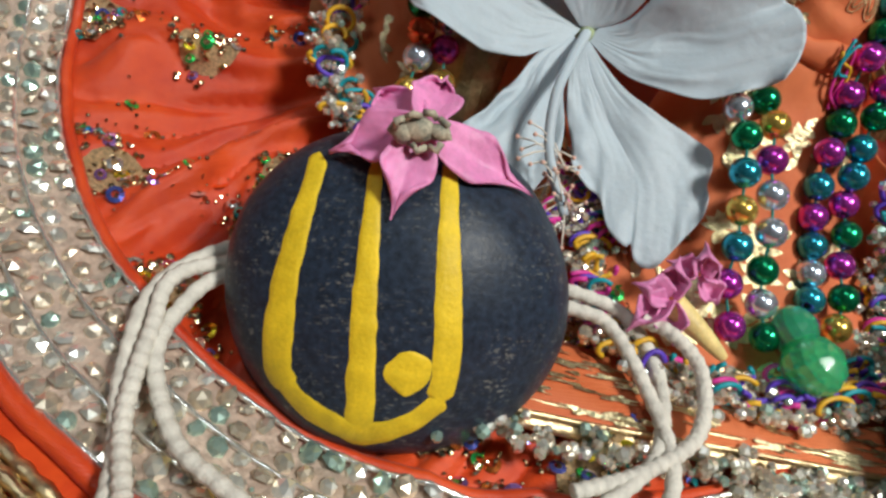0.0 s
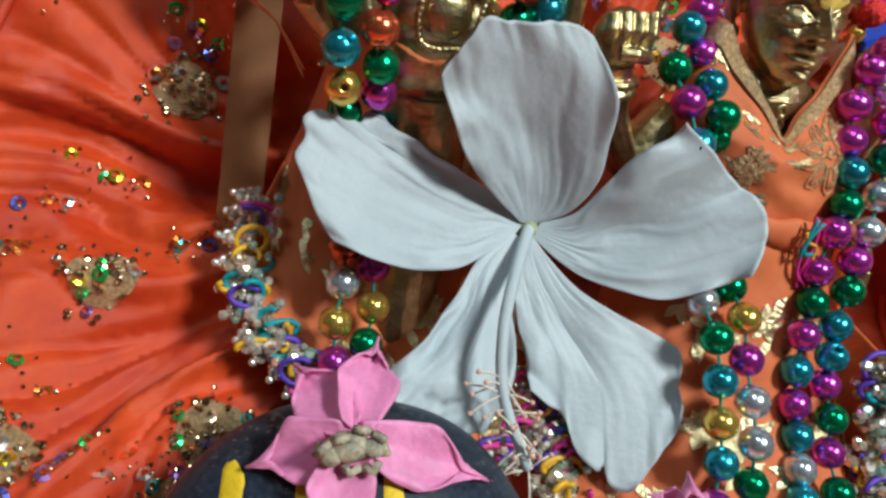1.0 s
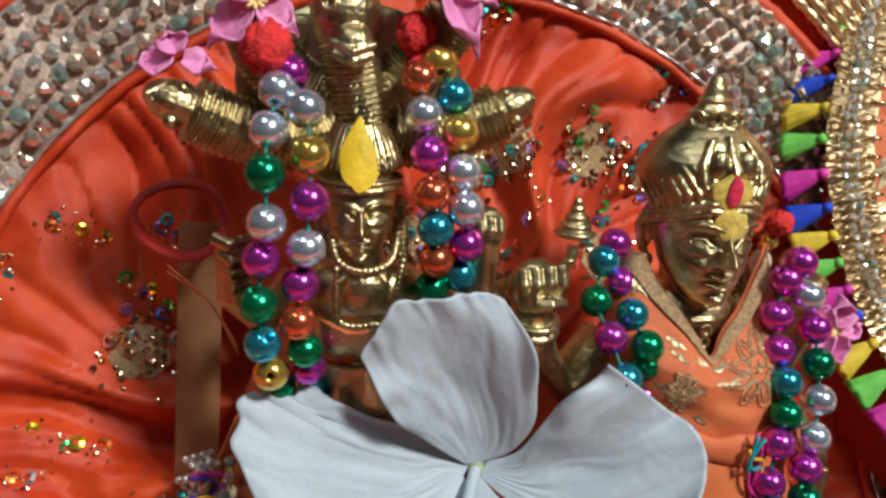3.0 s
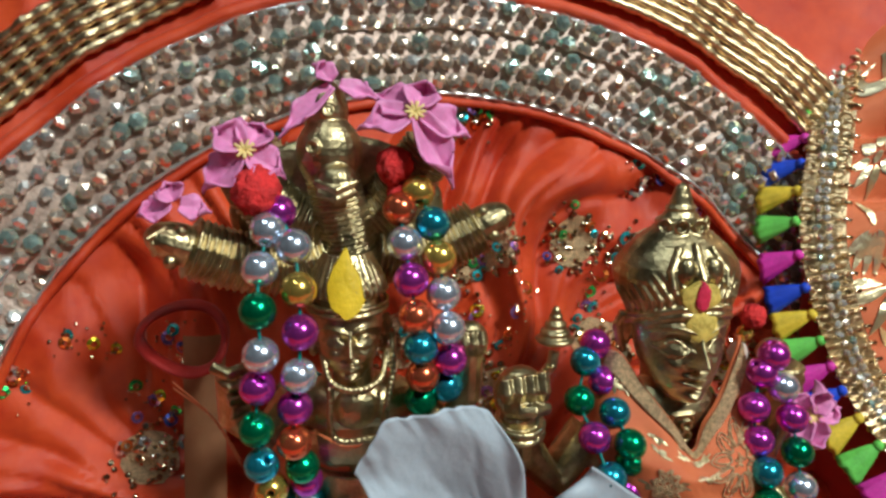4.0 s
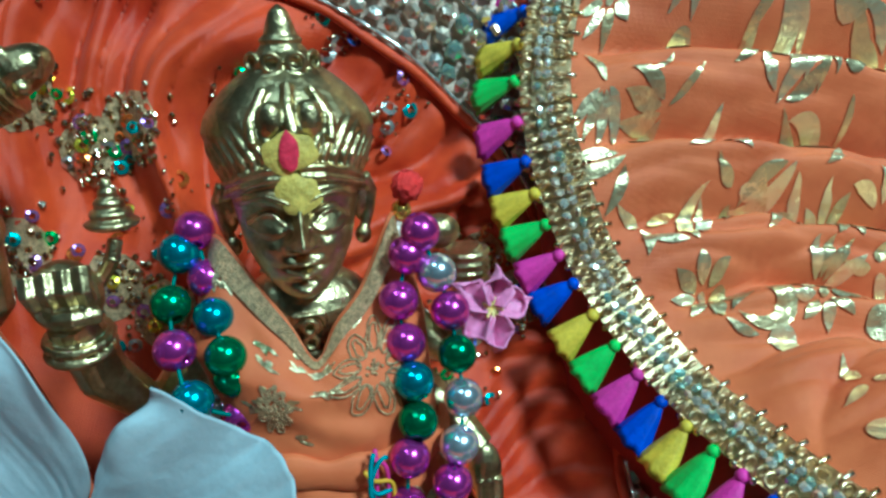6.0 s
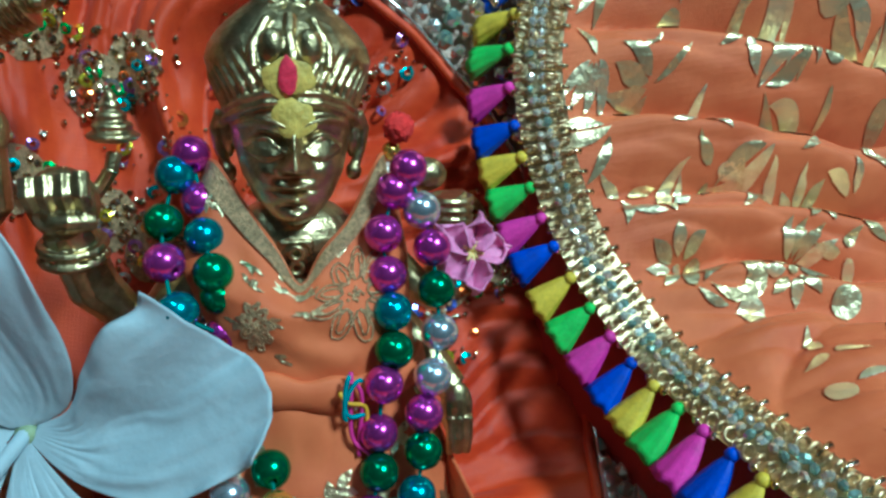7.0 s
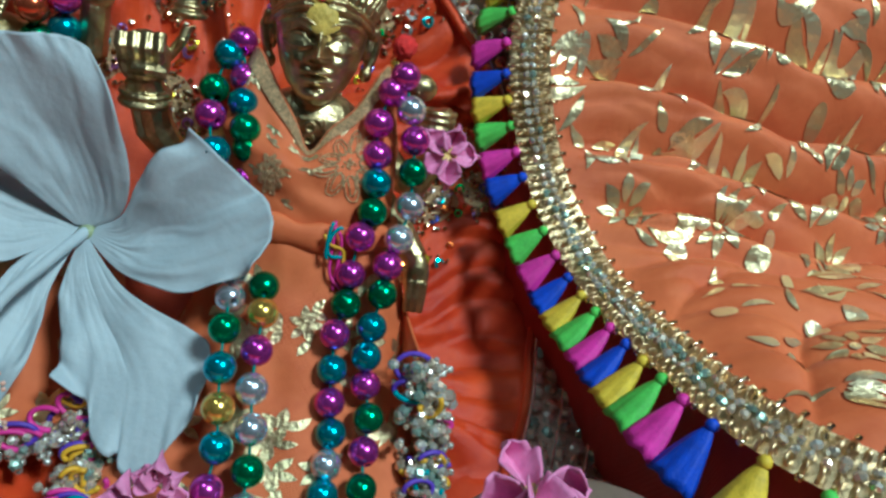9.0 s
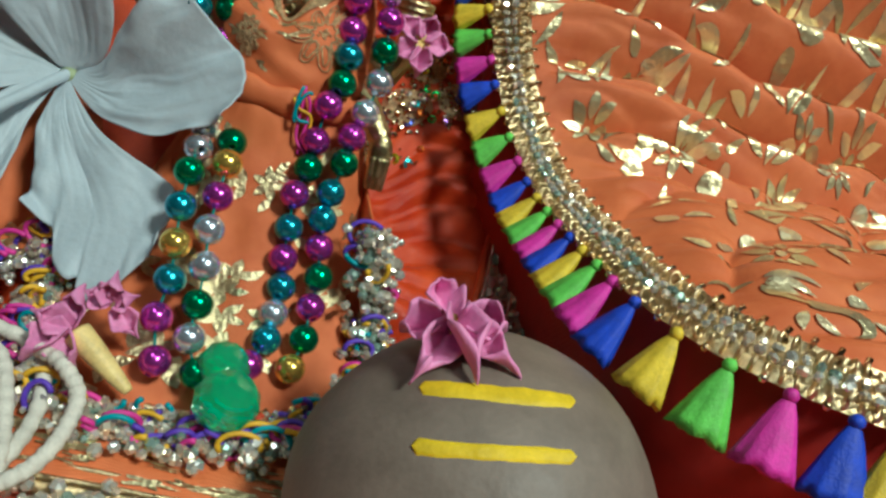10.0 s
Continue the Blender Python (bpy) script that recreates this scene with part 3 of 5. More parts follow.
# gold trim along the edge: rows of wire rings, beads and flat facets
rings, facets, bugles = Geo(), Geo(), Geo()
N = len(EDGE)
full = np.linalg.norm(np.diff(EDGE, axis=0), axis=1).sum()


def edge_at(s):
    k = s * (N - 1)
    a = int(min(k, N - 2))
    p = Vector(EDGE[a] + (EDGE[a + 1] - EDGE[a]) * (k - a))
    t = Vector(EDGE[a + 1] - EDGE[a]).normalized()
    up = (Vector((-0.35, -0.55, 0.76)) - t * t.dot(Vector((-0.35, -0.55, 0.76)))).normalized()
    return p, t, up, up.cross(t) if up.cross(t).x > 0 else t.cross(up)


def torus(geo, c, ax, ay, R, r, n=10, m=5):
    az = ax.cross(ay)
    geo.grid(lambda i, j: c + (ax * math.cos(2 * math.pi * i) + ay * math.sin(2 * math.pi * i)) * (R + r * math.cos(2 * math.pi * j)) + az * r * math.sin(2 * math.pi * j), n, m, cu=True, cv=True)


steps = int(full / 0.0021)
for k in range(steps):
    p, t, up, side = edge_at((k + 0.5) / steps)
    for off, R in ((0.0002, 0.0011), (0.0062, 0.0012)):
        torus(rings, p + side * (off + rng.uniform(-.0003, .0003)) + up * 0.0016, (side + up * rng.uniform(-.5, .5)).normalized(), (up + t * rng.uniform(-0.7, 0.7)).normalized(), R, 0.00036)
    for off in (0.0024, 0.0042):
        c = p + side * (off + rng.uniform(-.0004, .0004)) + up * 0.0018
        facets.ball(c, (0.0010, 0.00075, 0.0011), Euler((rng.uniform(0, 3), rng.uniform(0, 3), rng.uniform(0, 3))), 6, 4)
    if k % 2 == 0:
        c = p + side * 0.0078 + up * 0.001
        bugles.sweep([c - side * 0.0016 + t * 0.0006, c, c + side * 0.0014 + t * 0.0004], 0.00055, 6)
        c = p - side * 0.0012 + up * 0.001
        bugles.ball(c, 0.0008, None, 7, 5)
part("trim_tape", local(printed, Geo().grid(lambda i, j: (lambda e: e[0] + e[3] * (-0.001 + 0.0092 * j) + e[2] * 0.0006)(edge_at(i)), 240, 4)), ZARI, printed, "dull gold woven trim tape")
tagged(part("ring_trim", local(printed, rings), ZARI, printed, "gold wire rings"), kind="stuff")
tagged(part("facet_trim", local(printed, facets), GEM, printed, "clear silver faceted beads", smooth=False), kind="stuff")
tagged(part("bead_trim", local(printed, bugles), GOLDBEAD, printed, "small gold beads"), kind="stuff")


def tassel(s, material, scale, spread):
    p, t, up, side = edge_at(s)
    dirn = (-side * 0.9 - up * 0.32 + Vector((0, 0, -0.25)) + t * 0.05 * rng.uniform(-1, 1)).normalized()
    across = t
    thick = dirn.cross(across).normalized()
    root = p - side * 0.0016 + up * 0.0012
    L = 0.0102 * scale
    g = Geo()

    def skirt(i, j):
        a = 2 * math.pi * i
        r = (0.0010 + 0.0029 * scale * j ** 0.8 * spread) * (1 + 0.10 * math.sin(a * 9 + 1) * j)
        q = L * (0.10 + 0.9 * j) * (1 + 0.03 * math.sin(a * 5 + s * 90))
        return root + dirn * q + across * r * math.cos(a) + thick * r * 0.62 * math.sin(a)
    g.grid(skirt, 30, 7, cu=True)
    base = root + dirn * L
    k = len(g.v)
    g.v.append(tuple(base - dirn * 0.001))
    for q in range(30):
        g.f.append((q * 7 + 6, ((q + 1) % 30) * 7 + 6, k))
    g.ball(root + dirn * 0.0003, (0.0012, 0.0012, 0.0012), None, 8, 6)
    part("tassel", local(printed, g), material, printed)


SPREAD = [0.095, 0.177, 0.259, 0.341, 0.41, 0.49, 0.569, 0.644, 0.746, 0.820, 0.892, 0.962]
for k in range(4 * (len(SPREAD) - 1)):
    s = float(np.interp(k / 4, range(len(SPREAD)), SPREAD))
    tassel(s, TASSEL[(k + 3) % 4], 0.85 + 0.36 * ease(0.35, 0.75, s), 0.95 + 0.12 * ease(0.3, 0.8, s))

# ---- bead strands ----
BEAD = 0.00278


def bead_mesh(material, n=20):
    prof = [(0.2 * BEAD, 0.6 * BEAD)] + [(BEAD * math.sin(a), BEAD * math.cos(a)) for a in np.linspace(0.22, math.pi - 0.22, 13)] + [(0.2 * BEAD, -0.6 * BEAD)]
    return Geo().lathe(prof, n).mesh("bead", material)


BEAD_MESH = {k: bead_mesh(m) for k, m in BEADS.items()}


def strand(line, colours, wide, label):
    line = smooth_line(line, 400)
    seglen = np.linalg.norm(np.diff(line, axis=0), axis=1).sum()
    place = line[200]
    neck = thing("bead_necklace", place, label, "necklace", "bead necklaces")
    lefts, rights = [], []
    for k, ch in enumerate(colours):
        s = (k + 0.5) / len(colours)
        a = min(398, int(s * 399))
        p = Vector(line[a])
        t = Vector(line[a + 1] - line[a]).normalized()
        nrm = Vector((0.0, -0.9, 0.45))
        lat = t.cross(nrm).normalized()
        w = wide * (1 if k % 2 else -1) * (0.85 + 0.3 * rng.random()) * ease(-0.02, 0.12, s)
        q = p + lat * w + nrm * rng.uniform(-0.0008, 0.0008)
        (lefts if k % 2 else rights).append(q)
        ob = part("bead", BEAD_MESH[ch], None, neck)
        ob.matrix_basis = Matrix.Translation(q - Vector(place)) @ (t + Vector((rng.uniform(-.5, .5), rng.uniform(-.5, .5), rng.uniform(-.5, .5)))).to_track_quat("Z", "Y").to_matrix().to_4x4()
    g = Geo()
    for pts in (lefts, rights):
        g.sweep(smooth_line(pts, 120), 0.00028, 5)
    part("thread", local(neck, g), THREAD, neck, "teal green string")
    return neck


MANY = "necklace of shiny magenta, teal, green and silver beads over a statue"
strand([(.0055, .141, .1365), (.006, .134, .1287), (.0058, .131, .1213), (.0058, .130, .1135), (.0046, .131, .1081), (.0048, .1325, .0963), (.0062, .1385, .0878), (.0068, .1415, .0790), (.0078, .1415, .0690), (.0083, .1325, .0612), (.0078, .129, .0547), (.008, .124, .0475)], "PSSSoGPSSPPGRBGoPGBPSBGGSRPSooGP", 0.0027, MANY)
strand([(.0272, .143, .1386), (.0276, .138, .1309), (.0286, .135, .1232), (.0294, .134, .1166), (.0298, .136, .1075), (.030, .1385, .102)], "oRBSoPSRSBPRBG", 0.0024, MANY)
strand([(.0605, .1455, .1098), (.0592, .1405, .1000), (.0605, .1332, .0940), (.0626, .1314, .0890), (.0646, .1410, .0830), (.0668, .1350, .0735), (.0674, .1290, .0680), (.0678, .1200, .0640), (.0682, .1120, .0550), (.0687, .1080, .0480), (.0690, .103, .0376), (.0720, .098, .0300)], "PBPGBPGBGPBSGBBGSSGSoGPBSoSBGPSPG", 0.0028, MANY)
strand([(.0903, .137, .1085), (.0905, .135, .1000), (.0912, .131, .0896), (.0907, .128, .0816), (.0886, .126, .0747), (.0882, .124, .0678), (.0870, .1205, .0600), (.0872, .119, .0530), (.0881, .1155, .0460), (.0878, .109, .0391), (.0855, .101, .0325)], "PPSPPPGBSGSPPPGGBPBBPPGBPSGBoP", 0.0031, MANY)
pearl = thing("pearl_bead", (.0887, .1446, .1048), "pale translucent pearl bead and small gold bead at the statue's neck", "bead")
part("pearl", local(pearl, Geo().ball((.0887, .1440, .1048), (.0019, .0019, .0026), None, 20, 14)), mat("milky_pearl", (0.62, 0.50, 0.44), 0.25, 0, 0.2, 400, sub=0.3), pearl)
part("gold_bead", local(pearl, Geo().ball((.0897, .1440, .1088), 0.0015, None, 16, 12)), BEADS["o"], pearl, "small gold bead")
pend = thing("green_pendant", (.0795, .0955, .031), "pair of translucent green faceted plastic beads", "bead")
for c, r in (((.0787, .1002, .0345), 0.0046), ((.0806, .0938, .0318), 0.0057)):
    part("faceted_bead", local(pend, Geo().ball(c, (r, r, r * 0.92), Euler((0.4, 0.3, 0)), 12, 8)), GREENGLASS, pend, smooth=False)


# ---- stones ----
def front(ax, ay, k):
    """From the seen offset on a ball, in radii, to the place on its front; k: radius over distance."""
    a, b = ax, ay
    for _ in range(12):
        z = math.sqrt(max(0.0, 1 - a * a - b * b))
        a, b = ax * (1 - k * z), ay * (1 - k * z)
    return Vector((a, b, math.sqrt(max(0.0, 1 - a * a - b * b))))


def stone_shape(radii, rough, seed, flat=0.0):
    def at(i, j):
        a, b = 2 * math.pi * i, math.pi * (j - 0.5)
        d = Vector((math.cos(a) * math.cos(b), math.sin(a) * math.cos(b), math.sin(b)))
        q = 1 + rough * noise.noise(d * 1.3 + Vector((seed, 0, 0))) + 0.003 * noise.noise(d * 9)
        return Vector((d.x * radii[0], d.y * radii[1], d.z * radii[2])) * q
    return Geo().grid(at, 96, 64, cu=True)


def paint(strokes, radii, rough, seed, k, lift=0.0003):
    """Strokes of thick paste that follow the stone; each a list of (ax, ay, half width)."""
    g = Geo()
    for st in strokes:
        line = smooth_line(st, 60)

        def at(i, j):
            q = min(58, int(i * 59))
            x, y, w = line[q] + (line[q + 1] - line[q]) * (i * 59 - q)
            t = Vector((line[q + 1][0] - line[q][0], line[q + 1][1] - line[q][1])).normalized()
            w *= (1 + 0.16 * nz(x * 9, y * 9, j * 2)) * min(1, math.sqrt(max(0.0, min(i, 1 - i)) * 30) + 0.05)
            o = (j - 0.5) * 2
            d = front(x - t.y * w * o, y + t.x * w * o, k)
            s = 1 + rough * noise.noise(d * 1.3 + Vector((seed, 0, 0))) + 0.003 * noise.noise(d * 9)
            h = lift * (1 - abs(o) ** 4) * (1 + 0.4 * nz(x * 14, y * 14)) - 0.00008
            return Vector((d.x * (radii[0] * s + h), d.y * (radii[1] * s + h), d.z * (radii[2] * s + h)))
        g.grid(at, 60, 9)
    return g


STONE_C = Vector((.0080, .0960, .0319))
stone = thing("black_stone", STONE_C, "smooth black river stone with yellow painted lines, beside coiled cord", "stone")
stone.matrix_world = Matrix.Translation(STONE_C) @ look((0, 0, 0), (.146, .873, -.466), 12.9).to_3x3().to_4x4()
SR, SK = (.0276, .0261, .0165), .142
part("body", stone_shape(SR, 0.05, 3.0), BLACK, stone)
part("yellow_line", paint([[(-.45, .84, .055), (-.55, .45, .068), (-.635, .02, .085), (-.66, -.42, .095), (-.58, -.60, .08)]], SR, 0.05, 3.0, SK), PASTE, stone)
part("yellow_line", paint([[(-.12, .84, .04), (-.13, .43, .062), (-.155, -.08, .085), (-.165, -.53, .095), (-.18, -.90, .08)]], SR, 0.05, 3.0, SK), PASTE, stone)
part("yellow_line", paint([[(.30, .84, .04), (.315, .48, .062), (.33, .03, .085), (.335, -.38, .092), (.29, -.66, .085)]], SR, 0.05, 3.0, SK), PASTE, stone)
part("yellow_line", paint([[(-.64, -.52, .07), (-.49, -.68, .07), (-.28, -.81, .075), (-.14, -.86, .08), (.10, -.80, .07), (.32, -.64, .07)]], SR, 0.05, 3.0, SK), PASTE, stone)
part("yellow_dot", paint([[(.10, -.33, .04), (.11, -.42, .15), (.10, -.53, .125), (.09, -.61, .03)]], SR, 0.05, 3.0, SK), PASTE, stone)

DOME_C = Vector((.1200, .0755, .0318))
dome = thing("brown_stone", DOME_C, "smooth grey-brown egg-shaped stone with two yellow paste lines", "stone")
dome.matrix_world = Matrix.Translation(DOME_C) @ look((0, 0, 0), (.294, .758, -.582), 16.7).to_3x3().to_4x4()
DR, DK = (.0286, .0280, .0270), .242
part("body", stone_shape(DR, 0.02, 8.0), BROWN, dome)
part("yellow_line", paint([[(-.32, .665, .05), (-.06, .665, .05), (.24, .655, .055), (.57, .64, .045)]], DR, 0.02, 8.0, DK), PASTE, dome)
part("yellow_line", paint([[(-.33, .325, .055), (-.06, .325, .05), (.29, .33, .05), (.58, .335, .045)]], DR, 0.02, 8.0, DK), PASTE, dome)


# ---- flowers ----
def petal(base, tip, wide, normal, cup=0.2, ruffle=0.0012, fold=0.0, seed=0.0, notch=0.0, wa=0.72, nu=44, nv=33, narrow=0.16, droop=0.0, pointed=False, frill=0.12):
    base, tip, nrm = Vector(base), Vector(tip), Vector(normal).normalized()
    ax = tip - base
    L = ax.length
    ax.normalize()
    nrm = (nrm - ax * nrm.dot(ax)).normalized()
    lat = ax.cross(nrm)

    def at(i, j):
        s, t = i, (j - 0.5) * 2
        w = wide * (narrow + (1 - narrow) * math.sin(math.pi / 2 * min(1, s / wa)) ** 1.25) * (1 - 0.16 * ease(wa, 1, s))
        if pointed:
            w = wide * (narrow + (1 - narrow) * math.sin(math.pi * min(1, s / 0.9) ** 0.8 * 0.5)) * (1 - ease(0.45, 1.02, s)) ** 0.8
        edge = abs(t) ** 2
        q = L * s * (1 + notch * (nz(t * 1.8 + seed, 3.3) + frill * nz(t * 7 + seed, 1.3)) * ease(0.5, 1, s)) * (1 - 0.26 * abs(t) ** 2.4 * s)
        h = cup * wide * (t * t - 0.3) * ease(0.05, 0.7, s) + fold * wide * abs(t)
        h += ruffle * edge * math.sin(9 * s + 4 * nz(s * 3, t * 2, seed) + seed) * ease(0.25, 0.7, s)
        h += ruffle * 0.9 * nz(s * 3.2, t * 2.6, seed + 9) * ease(0.15, 0.6, s)
        h -= 0.00034 * nz(t * 6.5 + 2 * nz(s * 3, t * 2, seed), s * 1.3, seed + 5) * ease(0.0, 0.3, s) * (wide / 0.014)
        h -= 0.00020 * nz(t * 17, s * 2.2, seed + 8) * ease(0.05, 0.3, s) * (wide / 0.014)
        h -= droop * L * s * s
        return base + ax * q + lat * (w * t * (1 + 0.06 * nz(s * 5, t * 3, seed + 2))) + nrm * h
    return Geo().grid(at, nu, nv)


def solid(ob, depth):
    m = ob.modifiers.new("thickness", "SOLIDIFY")
    m.thickness, m.offset = depth, 0
    return ob


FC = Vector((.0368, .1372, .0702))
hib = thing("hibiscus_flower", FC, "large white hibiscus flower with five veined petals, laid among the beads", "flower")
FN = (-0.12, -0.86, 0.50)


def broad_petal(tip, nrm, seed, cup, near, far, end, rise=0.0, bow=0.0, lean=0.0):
    """Petal in mm from the throat, outline traced to fit the camera's view: near and far edge, then the frilled end
    between them; (along, across).
    """
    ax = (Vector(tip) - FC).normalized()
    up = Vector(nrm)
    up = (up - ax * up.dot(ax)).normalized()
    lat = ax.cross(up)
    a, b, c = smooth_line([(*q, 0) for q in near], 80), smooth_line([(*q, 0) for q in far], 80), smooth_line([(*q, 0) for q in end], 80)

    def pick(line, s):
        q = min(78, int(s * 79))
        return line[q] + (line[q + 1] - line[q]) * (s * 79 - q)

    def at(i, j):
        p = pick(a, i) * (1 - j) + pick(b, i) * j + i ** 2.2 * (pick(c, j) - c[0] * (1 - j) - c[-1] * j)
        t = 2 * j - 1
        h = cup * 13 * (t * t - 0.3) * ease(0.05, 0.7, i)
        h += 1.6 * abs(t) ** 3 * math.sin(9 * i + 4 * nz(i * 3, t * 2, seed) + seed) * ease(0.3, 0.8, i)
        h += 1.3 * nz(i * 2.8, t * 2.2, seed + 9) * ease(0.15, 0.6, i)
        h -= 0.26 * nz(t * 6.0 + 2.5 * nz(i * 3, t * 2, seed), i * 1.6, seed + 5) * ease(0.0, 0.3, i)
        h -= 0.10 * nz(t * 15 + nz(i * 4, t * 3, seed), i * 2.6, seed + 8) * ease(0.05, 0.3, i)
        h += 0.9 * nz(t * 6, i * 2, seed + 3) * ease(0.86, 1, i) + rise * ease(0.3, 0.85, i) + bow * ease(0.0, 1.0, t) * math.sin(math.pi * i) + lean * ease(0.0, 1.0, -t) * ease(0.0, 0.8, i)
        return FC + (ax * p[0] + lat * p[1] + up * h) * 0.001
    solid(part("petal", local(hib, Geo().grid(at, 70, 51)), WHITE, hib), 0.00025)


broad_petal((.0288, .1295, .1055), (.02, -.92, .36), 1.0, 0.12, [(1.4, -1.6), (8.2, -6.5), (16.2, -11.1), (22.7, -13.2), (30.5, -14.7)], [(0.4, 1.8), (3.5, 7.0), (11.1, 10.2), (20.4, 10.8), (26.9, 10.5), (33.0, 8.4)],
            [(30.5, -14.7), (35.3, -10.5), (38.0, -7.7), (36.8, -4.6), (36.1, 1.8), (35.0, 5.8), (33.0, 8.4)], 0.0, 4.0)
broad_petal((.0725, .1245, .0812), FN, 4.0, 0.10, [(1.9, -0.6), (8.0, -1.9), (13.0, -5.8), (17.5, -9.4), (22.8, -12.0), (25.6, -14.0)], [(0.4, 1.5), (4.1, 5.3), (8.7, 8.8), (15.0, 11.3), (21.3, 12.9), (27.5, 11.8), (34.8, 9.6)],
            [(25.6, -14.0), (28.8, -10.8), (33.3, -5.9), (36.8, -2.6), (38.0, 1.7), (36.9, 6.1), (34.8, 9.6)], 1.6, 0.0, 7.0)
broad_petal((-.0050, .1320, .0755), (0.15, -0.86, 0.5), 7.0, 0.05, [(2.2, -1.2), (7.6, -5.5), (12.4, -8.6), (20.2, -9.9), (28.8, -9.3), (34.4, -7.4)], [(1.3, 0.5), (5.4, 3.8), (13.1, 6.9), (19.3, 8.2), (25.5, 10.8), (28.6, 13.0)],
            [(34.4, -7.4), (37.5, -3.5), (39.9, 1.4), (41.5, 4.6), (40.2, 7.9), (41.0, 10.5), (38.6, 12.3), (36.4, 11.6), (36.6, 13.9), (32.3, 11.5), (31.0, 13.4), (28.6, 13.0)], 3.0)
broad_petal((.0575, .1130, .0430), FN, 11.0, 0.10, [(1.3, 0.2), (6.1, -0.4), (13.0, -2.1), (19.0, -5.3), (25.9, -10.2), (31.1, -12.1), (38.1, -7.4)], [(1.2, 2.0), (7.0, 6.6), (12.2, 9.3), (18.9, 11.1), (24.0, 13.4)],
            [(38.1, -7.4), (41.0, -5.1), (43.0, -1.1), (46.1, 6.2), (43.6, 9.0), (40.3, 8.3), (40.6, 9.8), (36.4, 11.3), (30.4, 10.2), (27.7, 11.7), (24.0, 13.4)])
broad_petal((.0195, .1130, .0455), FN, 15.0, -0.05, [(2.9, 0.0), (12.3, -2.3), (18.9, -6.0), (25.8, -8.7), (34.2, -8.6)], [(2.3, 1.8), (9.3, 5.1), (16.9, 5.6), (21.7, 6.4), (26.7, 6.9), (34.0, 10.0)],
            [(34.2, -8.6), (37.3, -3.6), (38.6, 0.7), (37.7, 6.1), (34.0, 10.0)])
part("sepal", local(hib, Geo().ball(FC + Vector((0, 0.0015, -0.0005)), (0.0022, 0.003, 0.0022))), SEPAL, hib, "greenish flower centre")
col = smooth_line([FC, (.0330, .1280, .0665), (.0292, .1170, .0620), (.0292, .1105, .0545), (.0330, .1040, .0465)], 40)
part("stamen_column", local(hib, Geo().sweep(col, lambda s: 0.0011 - 0.0003 * s, 10)), WHITE, hib)
fil, anth = Geo(), Geo()
for k in range(34):
    p = Vector(col[rng.randint(27, 39)])
    d = Vector((rng.uniform(-1, 1), rng.uniform(-0.7, 0.2), rng.uniform(-1, 0.6))).normalized()
    q = p + d * rng.uniform(0.0035, 0.0065)
    fil.sweep([p, p.lerp(q, 0.5) + Vector((0, 0, 0.0004)), q], 0.00016, 4)
    anth.ball(q, 0.00042, None, 6, 4)
tagged(part("stamen_tuft", local(hib, fil), STAMEN, hib, "fine pale pink filaments"), kind="stuff")
tagged(part("pollen", local(hib, anth), ANTHER, hib, "tiny pinkish anthers"), kind="stuff")


def pink_flower(centre, tips, wide, normal, label, tube=None, seed=0.0, fold=0.55, heart=True):
    c = Vector(centre)
    fl = thing("pink_flower", c, label, "flower", "pink flowers")
    for k, tip in enumerate(tips):
        d = (Vector(tip) - c).normalized()
        solid(part("petal", local(fl, petal(c + d * 0.0006, tip, wide, normal, 0.12, 0.0007, fold * (1 if k % 2 else 0.6), seed + 3 * k, 0.05, 0.42, 24, 13, 0.40, 0.06, True)), PINK, fl), 0.0003)
    if heart:
        g = Geo()
        n = Vector(normal).normalized()
        x = n.orthogonal().normalized()
        y = n.cross(x)
        for q in range(9):
            a = q * 0.7
            g.sweep([c, c + n * 0.0009 + (x * math.cos(a) + y * math.sin(a)) * 0.0007, c + n * 0.0012 + (x * math.cos(a) + y * math.sin(a)) * 0.0017], 0.0003, 5)
        part("heart", local(fl, g), CREAM, fl, "pale yellow frilled centre")
    if tube:
        tube = smooth_line(tube, 24)
        part("tube", local(fl, Geo().sweep(tube, lambda s: 0.0016 * (1 - s) ** 0.7 + 0.0008, 12)), CREAM, fl, "yellow and pink trumpet tube")
    return fl


pink_flower((0.0059, 0.0952, 0.0597), [(0.0248, 0.0946, 0.0531), (-0.0064, 0.097, 0.0527), (0.0038, 0.0866, 0.0491), (0.0098, 0.1106, 0.0639), (-0.0016, 0.1092, 0.0601)], .0046, (0.0, -0.72, 0.69), "pink oleander flower draped on top of the black stone", seed=1.0, fold=0.3, heart=False)
g = Geo().ball((0.0052, 0.0926, 0.0602), (0.0026, 0.0018, 0.0019)).ball((0.0081, 0.0923, 0.0604), (0.0015, 0.0012, 0.0012)).ball((0.0033, 0.0919, 0.0595), (0.0015, 0.0012, 0.0015))
for q in range(9):
    a = q * 0.7 + 0.3
    c = Vector((0.0056 + 0.0034 * math.cos(a), 0.0922 + 0.0010 * math.sin(2.2 * a), 0.0603 + 0.0021 * math.sin(a)))
    g.sweep([c, c + Vector((0.0011 * math.cos(a + 1), -0.0008, 0.0009 * math.sin(a + 1))), c + Vector((0.0020 * math.cos(a + 1.8), -0.0003, 0.0016 * math.sin(a + 1.8)))], 0.00055, 6)
tagged(part("flower_stub", g, STUB), "dry grey-green flower stub in the pink petals", "flower")
